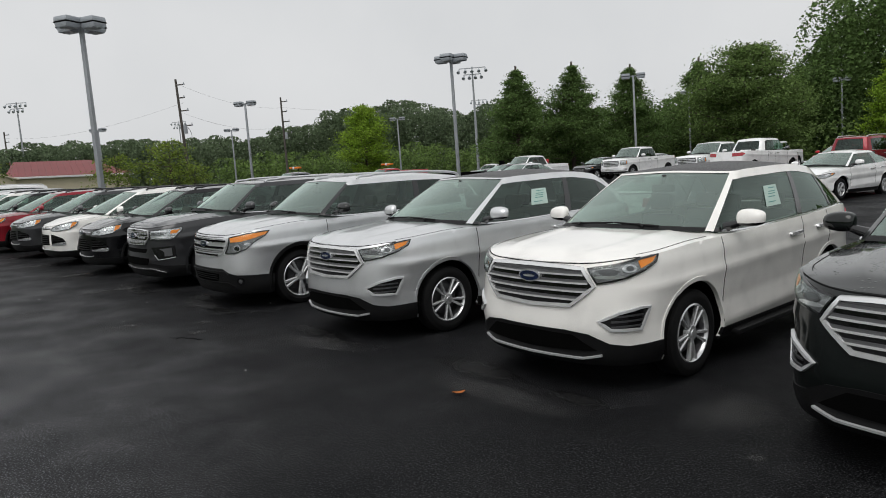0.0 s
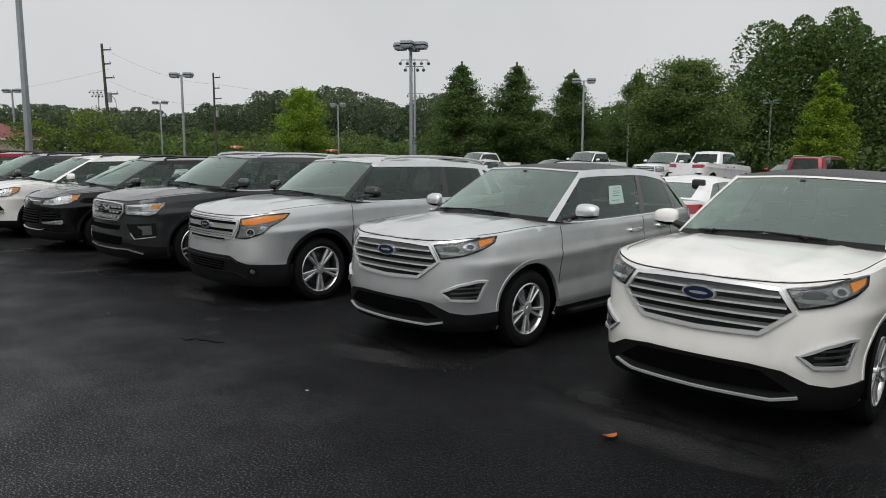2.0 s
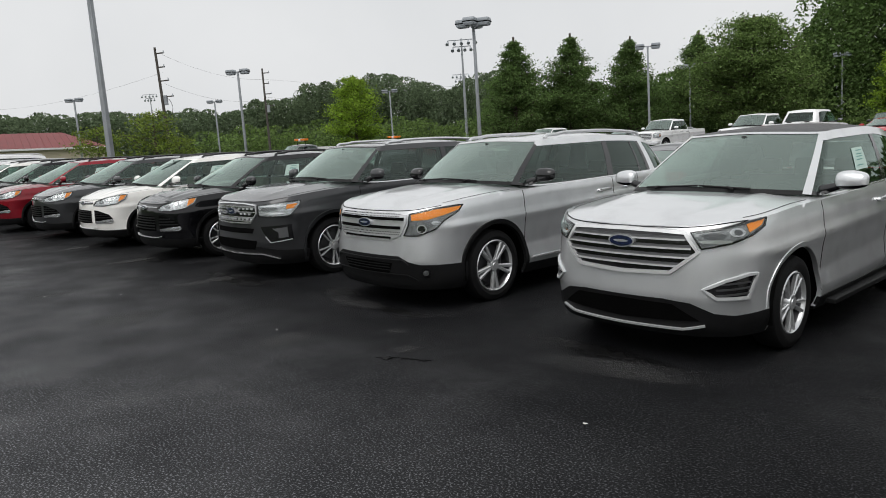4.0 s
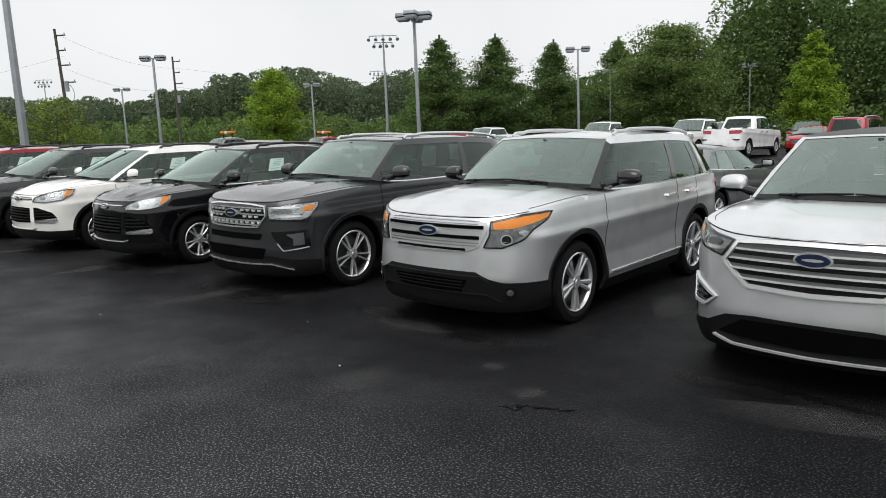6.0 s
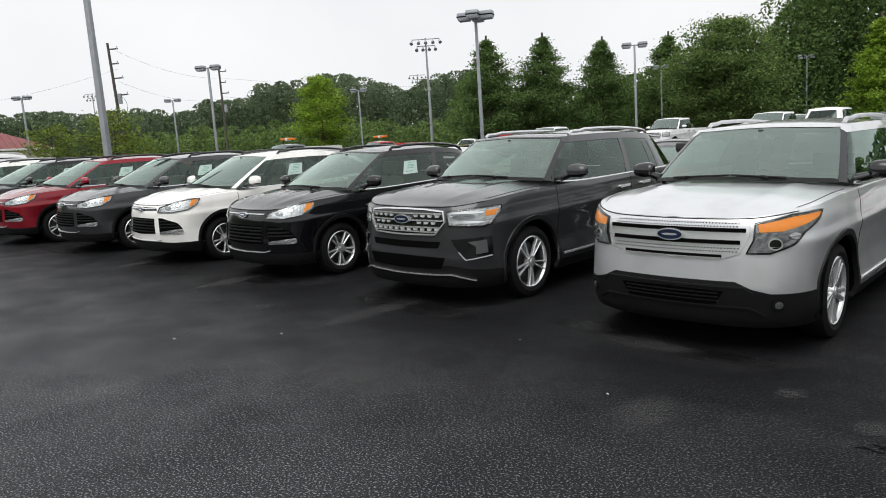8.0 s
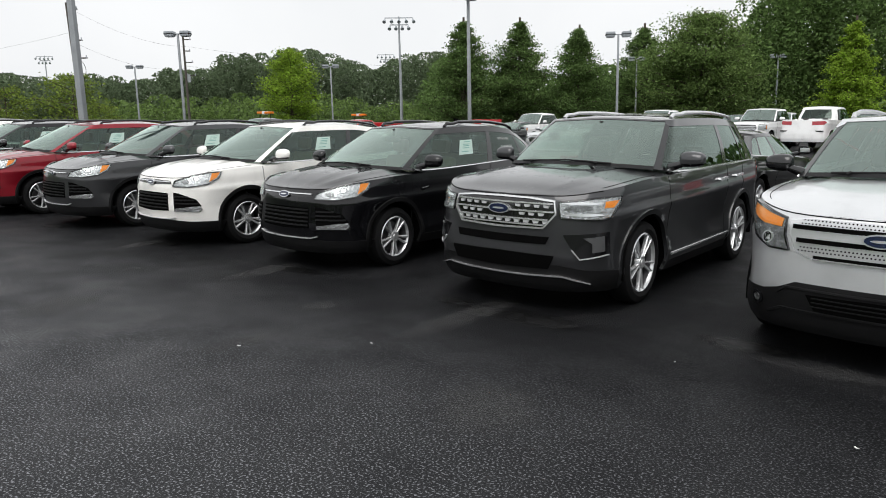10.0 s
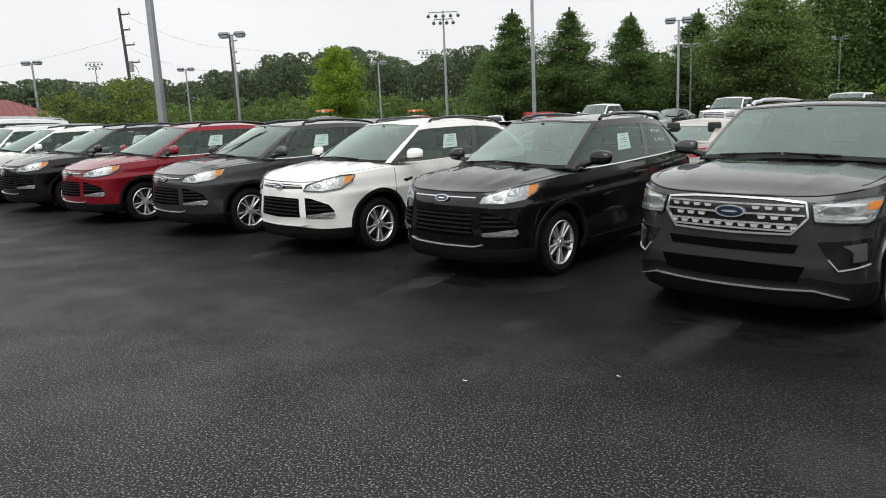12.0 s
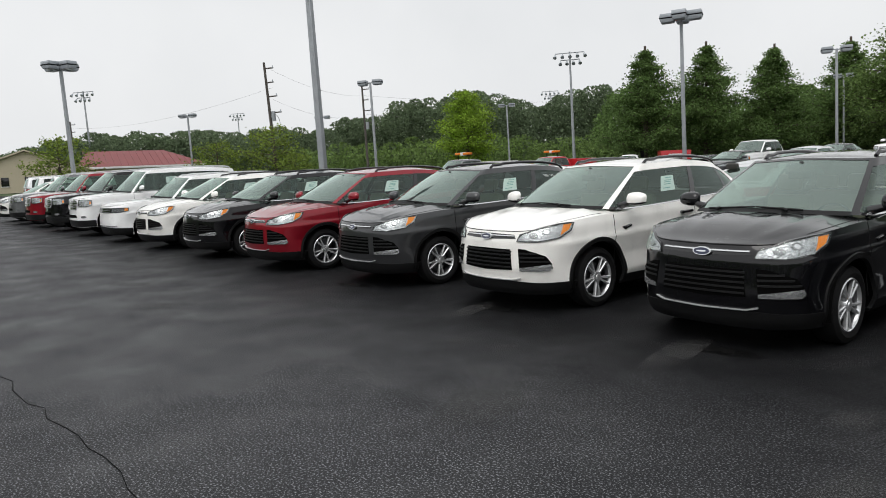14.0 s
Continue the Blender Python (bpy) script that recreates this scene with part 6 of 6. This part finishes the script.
def utility_pole(height, arms):
    root = new("utility_pole")
    bm = bmesh.new()
    rod(bm, (0, 0, 0), (0, 0, height), 0.24, 0.15, 12)
    part("pole", bm, "pole_wood", root)
    for z, wd in arms:
        bm = bmesh.new()
        box(bm, -0.1, wd, -0.07, 0.07, -0.08, 0.08, 0.01, Matrix.Translation((0, 0, z)))
        part("crossarm", bm, "pole_wood", root)
        bm = bmesh.new()
        rod(bm, (wd - 0.1, 0, z - 0.06), (wd - 0.1, 0, z + 0.32), 0.1, 0.06, 8)
        part("insulator", bm, "lamp_head", root)
    bm = bmesh.new()
    rod(bm, (0.45, 0, height * 0.52), (0.45, 0, height * 0.60), 0.28, None, 14)
    part("transformer", bm, "steel", root)
    bm = bmesh.new()
    tube(bm, [(0.3 + 0.9 * math.sin(t), 0.1, height * 0.50 + 1.3 * math.cos(t)) for t in np.linspace(0.2, 2.6, 12)], 0.03, 6)
    part("loop_cable", bm, "wire", root)
    return tagged(root, "weathered wooden utility pole with crossarms and cables", "utility pole", "utility poles")


up = utility_pole(15.8, ((15.0, 1.2), (13.2, 1.0), (11.4, 1.3), (9.3, 1.6)))
up.matrix_basis = leaning(-100.6, 36.9, 45, 3.2)
copy_thing(up, leaning(-118.9, 61.6, 45, 1.5))
c = copy_thing(up, leaning(-192.9, 28.1, 45, 1.5))
c.scale.z = 0.93
for k, (a, b, sag) in enumerate((((-100.6, 36.9, 14.8), (-118.9, 61.6, 13.9), 1.0), ((-100.6, 36.9, 11.0), (-118.9, 61.6, 10.5), 1.2), ((-118.9, 61.6, 13.9), (-60, 120, 13.0), 2.5), ((-118.9, 61.6, 10.8), (-60, 120, 10.0), 2.5),
                                 ((-60, 112, 9.2), (-8, 92, 8.4), 1.0), ((-60, 112, 7.8), (-8, 92, 7.0), 1.0), ((-60, 112, 6.6), (-8, 92, 5.8), 1.0), ((-192.9, 28.1, 13.2), (-100.6, 36.9, 12.5), 1.6))):
    bm = bmesh.new()
    a, b = Vector(a), Vector(b)
    tube(bm, [a.lerp(b, u) - Vector((0, 0, 4 * sag * u * (1 - u))) for u in np.linspace(0, 1, 16)], 0.011, 5)
    tagged(part("overhead_cable", bm, "wire"), "thin dark overhead cable between poles", "cable", "overhead cables")

# ---- building with maroon roof ----
house = new("building")
bm = bmesh.new()
L2, D2, eave, ridge = 9.0, 10.0, 3.4, 6.1
box(bm, -L2, L2, -D2, D2, 0, eave)
part("wall", bm, "stucco", house, "tan stucco wall")
bm = bmesh.new()
e = 0.6
pts = [(-L2 - e, -D2 - e, eave), (L2 + e, -D2 - e, eave), (L2 + e, D2 + e, eave), (-L2 - e, D2 + e, eave), (-L2 + 1, 0, ridge), (L2 - 5, 0, ridge)]
vs = [bm.verts.new(p) for p in pts]
for f4 in ((0, 1, 5, 4), (1, 2, 5), (2, 3, 4, 5), (3, 0, 4), (3, 2, 1, 0)):
    bm.faces.new([vs[i] for i in f4])
roof_ob = part("roof", bm, "roof_red", house, "maroon standing-seam roof", False)
for k in range(18):
    bm = bmesh.new()
    u = -L2 + 1.0 * k + 0.5
    t = 1.0 if u < L2 - 5 else max(0.0, 1 - (u - (L2 - 5)) / 5.6)
    rod(bm, (u, -D2 - e, eave + 0.04), (u, -(D2 + e) * (1 - t), eave + (ridge - eave) * t + 0.04), 0.05, None, 6)
    part("roof_seam", bm, "roof_red", roof_ob)
bm = bmesh.new()
g0, g1, gm = -L2 - 16, -L2 + 1, -L2 - 7.5
vs = [bm.verts.new((x, y, z)) for y in (-D2 - 0.8, D2) for x, z in ((g0, 0), (g1, 0), (g1, 3.0), (gm, 6.0), (g0, 3.0))]
for f4 in ((0, 1, 2, 3, 4), (5, 6, 7, 8, 9), (0, 1, 6, 5), (1, 2, 7, 6), (2, 3, 8, 7), (3, 4, 9, 8), (4, 0, 5, 9)):
    bm.faces.new([vs[i] for i in f4])
part("gable_wing", bm, "stucco", house, "tan gabled wing", False)
for x in (g0, g1):
    bm = bmesh.new()
    out = math.copysign(0.5, x - gm)
    vs = [bm.verts.new(p) for p in ((gm, -D2 - 1.3, 6.06), (x + out, -D2 - 1.3, 2.88), (x + out, D2, 2.88), (gm, D2, 6.06))]
    vs += [bm.verts.new(v.co + Vector((0, 0, 0.22))) for v in vs]
    for f4 in ((0, 1, 2, 3), (7, 6, 5, 4), (0, 4, 5, 1), (1, 5, 6, 2), (2, 6, 7, 3), (3, 7, 4, 0)):
        bm.faces.new([vs[i] for i in f4])
    part("gable_roof", bm, "stucco", house, "pale edged gable roof slope", False)
for k in range(5):
    bm = bmesh.new()
    x = g0 + 2.2 + 3.0 * k
    box(bm, x, x + 1.0, -D2 - 0.86, -D2 - 0.79, 1.0, 2.3, 0.01)
    w = part("window", bm, "piano", house, "dark window")
    bm = bmesh.new()
    box(bm, x - 0.1, x + 1.1, -D2 - 0.92, -D2 - 0.78, 0.9, 1.0, 0.01)
    part("sill", bm, "white_box", w)
bm = bmesh.new()
box(bm, -L2 - e, L2 + e, -D2 - e - 0.06, -D2 - e, eave - 0.3, eave, 0.01)
part("fascia", bm, "white_box", house, "pale eaves board")
house.matrix_basis = pose(-140.9, 29.4, 0, 0, 0, 82)
tagged(house, "single-storey tan building with a maroon metal roof", "building")

# ---- trees ----
def leaves(pos, size, rng, flat=0.5):
    """Many small randomly turned leaf quads at pos; returns vertices and faces."""
    n = len(pos)
    nrm = rng.normal(size=(n, 3))
    nrm[:, 2] = np.abs(nrm[:, 2]) + flat
    nrm /= np.linalg.norm(nrm, axis=1)[:, None]
    ref = rng.normal(size=(n, 3))
    a = np.cross(nrm, ref)
    a /= np.linalg.norm(a, axis=1)[:, None]
    b = np.cross(nrm, a)
    s = (size * rng.uniform(0.6, 1.3, n))[:, None]
    bend = nrm * s * 0.25
    v = np.stack([pos - a * s, pos - b * s * 0.6 + bend, pos + a * s, pos + b * s * 0.6 + bend], 1).reshape(-1, 3)
    f = np.arange(4 * n).reshape(-1, 4)
    return v, f


def mesh_of(name, v, f, mat):
    me = bpy.data.meshes.new(name)
    me.vertices.add(len(v))
    me.vertices.foreach_set("co", v.astype(np.float32).ravel())
    me.loops.add(4 * len(f))
    me.loops.foreach_set("vertex_index", f.astype(np.int32).ravel())
    me.polygons.add(len(f))
    me.polygons.foreach_set("loop_start", np.arange(0, 4 * len(f), 4, dtype=np.int32))
    me.update(calc_edges=True)
    me.materials.append(M[mat])
    return me


def tree(name, height, width, shape, mat, seed, label, limbs=46, per=130, leaf=0.19):
    """A tapered trunk with limbs, and a crown of leaf clumps along them. shape: crown radius by height, 0 to 1."""
    rng = np.random.default_rng(seed)
    root = new(name)
    bm = bmesh.new()
    tube(bm, [(0.05 * math.sin(3 * u), 0.05 * math.cos(2 * u), height * u) for u in np.linspace(0, 0.5, 6)], 0.02 * height ** 0.9 + 0.03, 10)
    tube(bm, [(0.05 * math.sin(3 * u), 0.05 * math.cos(2 * u), height * u) for u in np.linspace(0.5, 0.97, 6)], 0.009 * height, 8)
    pos = []
    for k in range(limbs):
        u = 0.10 + 0.88 * (k + rng.uniform(0, 1)) / limbs
        a = k * 2.4 + rng.uniform(-0.4, 0.4)
        reach = width / 2 * float(np.interp(u, [s[0] for s in shape], [s[1] for s in shape])) * rng.uniform(0.6, 1.28)
        rise = 0.35 * reach * rng.uniform(0.2, 1.2)
        base = np.array([0, 0, height * u * 0.94])
        tip = np.array([reach * math.cos(a), reach * math.sin(a), height * u * 0.94 + rise])
        if reach > 0.4:
            tube(bm, [tuple(base + (tip - base) * w) for w in (0, 0.5, 0.9)], 0.012 * height * 0.3 + 0.01, 5)
        n = int(per * (0.35 + reach / (width / 2)))
        w = rng.uniform(0.15, 1.0, n) ** 0.6
        core = base + (tip - base) * w[:, None]
        pos.append(core + rng.normal(size=(n, 3)) * np.array([0.10, 0.10, 0.055]) * width * (0.5 + 0.5 * w[:, None]) * (0.25 + 0.6 * min(1, reach / (width / 2))))
    part("trunk", bm, "bark", root)
    v, f = leaves(np.concatenate(pos), leaf, rng)
    crown = from_mesh("crown", mesh_of("crown", v, f, mat), mat, root, "", False)
    return tagged(root, label, "tree")


CONE = ((0.05, 0.6), (0.2, 1.0), (0.35, 0.95), (0.6, 0.66), (0.85, 0.28), (1.0, 0.05))
OVAL = ((0.05, 0.5), (0.25, 0.95), (0.5, 1.0), (0.75, 0.75), (0.92, 0.4), (1.0, 0.15))
cone_tree = tree("conical_tree", 14.4, 8.6, CONE, "leaf_dark", 3, "dark green conical tree beyond the lot", 95, 330, 0.14)
cone_tree.matrix_basis = pose(-63.7, 65.6, 0, 0, 0, 0)
cone_two = tree("conical_tree", 14.6, 8.8, CONE, "leaf_dark", 4, "dark green conical tree beyond the lot", 95, 330, 0.14)
cone_two.matrix_basis = pose(-60.6, 72.6, 0.3, 0, 0, 0)
bright = tree("broadleaf_tree", 11.6, 7.6, OVAL, "leaf_bright", 7, "bright green broadleaf tree standing before the woods", 70, 230, 0.14)
bright.matrix_basis = pose(-85.0, 56.6, 0, 0, 0, 0)
wide = tree("broadleaf_tree", 14.3, 12.0, OVAL, "leaf_mid", 9, "large dense green tree at the edge of the lot", 110, 330, 0.16)
wide.matrix_basis = pose(-40.0, 78.0, 0, 0, 0, 0)
small = tree("small_tree", 6.0, 6.6, OVAL, "leaf_olive", 11, "small yellowish green tree with an open crown", 30, 70, 0.15)
small.matrix_basis = pose(-76.0, 26.0, 0, 0, 0, 0)
for src, x, y, s, turn in ((cone_tree, -55.2, 77.5, 0.98, 70), (cone_two, -51.0, 86.5, 1.02, 140), (cone_two, -69.0, 84.0, 0.75, 20), (cone_tree, -45.5, 86.0, 0.9, 200), (wide, -45.5, 96.0, 0.85, 80),
                           (cone_tree, -66.5, 78.0, 0.72, 300)):
    c = copy_thing(src, pose(x, y, 0, 0, 0, turn))
    c.scale = (s, s, s)
brt = tree("broadleaf_tree", 12.6, 5.8, CONE, "leaf_bright", 13, "bright green pyramidal tree at the lot's edge", 80, 230, 0.14)
brt.matrix_basis = pose(-25.5, 79.0, 0, 0, 0, 0)
c = copy_thing(brt, pose(-13.5, 74.0, 0, 0, 0, 100))
for x, y, s, turn in ((-77.5, 21.0, 0.78, 60), (-86.0, 9.2, 0.95, 130), (-80.0, 30.0, 0.6, 220)):
    c = copy_thing(small, pose(x, y, 0, 0, 0, turn))
    c.scale = (s, s, s)


def woods(name, spots, mat, seed, label, per=240, leaf=0.75):
    """A far wood: many crowns joined. spots: x, y, height, width of each."""
    rng = np.random.default_rng(seed)
    pos, sizes = [], []
    for x, y, h, w in spots:
        n = int(per * (h / 12))
        u = rng.uniform(0, 1, n)
        rad = np.where(u > 0.45, np.sqrt(np.clip(1 - ((u - 0.45) / 0.56) ** 2, 0.02, 1)), 0.9) * w / 2
        a = rng.uniform(0, 2 * math.pi, n)
        lump = 1 + 0.22 * np.sin(3 * a + x) + 0.18 * np.sin(7 * u + y)
        r = rad * lump * rng.uniform(0.72, 1.05, n)
        pos.append(np.stack([x + r * np.cos(a), y + r * np.sin(a), h * (0.03 + 0.97 * u)], 1))
    v, f = leaves(np.concatenate(pos), leaf, rng, 0.2)
    ob = from_mesh(name, mesh_of(name, v, f, mat), mat, None, "", False)
    return tagged(ob, label, "woods", "", "stuff")


def ring(az0, az1, step, dist, el, seed, jitter=0.14, width=9.0, rows=3, gap=9.0):
    rng = random.Random(seed)
    spots = []
    az = az0
    while az < az1:
        for k in range(rows):
            d = dist(az) + k * gap + rng.uniform(-3, 3)
            a = radians(az + rng.uniform(-step, step) * 0.6)
            h = (math.tan(radians(el(az))) * d + 1.8) * rng.uniform(1 - jitter * 1.6, 1 + jitter * 0.45)
            spots.append((-5 - d * math.sin(a), d * math.cos(a), h, width * rng.uniform(0.75, 1.25)))
        az += step
    return spots


el = lambda az: float(np.interp(az, [0, 10, 17, 19.5, 22, 25, 34, 40, 43, 44.5, 47, 50, 52.5, 55, 58, 60, 64, 70, 80, 84, 88, 95], [9.5, 10, 10.5, 9.8, 6.0, 4.4, 4.0, 4.3, 5.2, 5.2, 4.3, 4.7, 5.5, 5.1, 4.7, 4.0, 3.3, 3.0, 3.0, 2.4, 1.2, 1.4]))
# the hill's haze comes from its pale leaf colour alone
woods("wooded_hill", ring(42, 96, 1.0, lambda az: 185.0, el, 21, 0.10, 9.5, 3, 10), "leaf_hazed", 31, "distant wooded hill closing the view, haze put into its leaf colour", 1300, 0.36)
woods("woods", ring(4, 44, 1.5, lambda az: 108.0, el, 22, 0.15, 7.5, 3, 8), "leaf_dark", 32, "tall dense dark woods at the lot's edge", 1900, 0.27)
woods("undergrowth", ring(40, 66, 1.3, lambda az: 140.0, lambda az: 1.9, 23, 0.25, 8.0, 2, 8), "leaf_mid", 33, "lighter young trees before the wooded hill", 900, 0.32)
woods("undergrowth", ring(8, 46, 1.6, lambda az: 98.0, lambda az: 1.7, 24, 0.3, 7.0, 1, 5), "leaf_mid", 34, "mixed green undergrowth below the tall trees", 900, 0.28)
# added out of view: dark trees for the car sides to reflect, not sky
woods("woods", ring(100, 364, 3.0, lambda az: 75.0, lambda az: 7.5, 25, 0.2, 12.0, 2, 9), "leaf_dark", 35, "unseen woods added round the rest of the lot to darken car reflections", 200, 1.1)

# white marker strokes on two rear side windows
for src, seed in ((compact, 1), ([o for o in scene.objects if o.get("label", "").startswith("dark grey compact")][0], 2)):
    rnd = random.Random(seed)
    sh = Shell(COMPACT)
    for k in range(2):
        bm = bmesh.new()
        for j in range(4):
            q0 = 3.30 + 0.10 * j + 0.05 * k
            h0 = 0.64 - 0.24 * k
            strip(bm, [(q0, h0 + 0.06), (q0 + rnd.uniform(0.02, 0.07), h0 - 0.02), (q0 + 0.07, h0 + rnd.uniform(0, 0.06))], sh.house, 0.018, 0.001, 0.002, 0.05)
        tagged(part("marker_writing", bm, "chalk", src, "illegible white marker strokes"), kind="stuff")
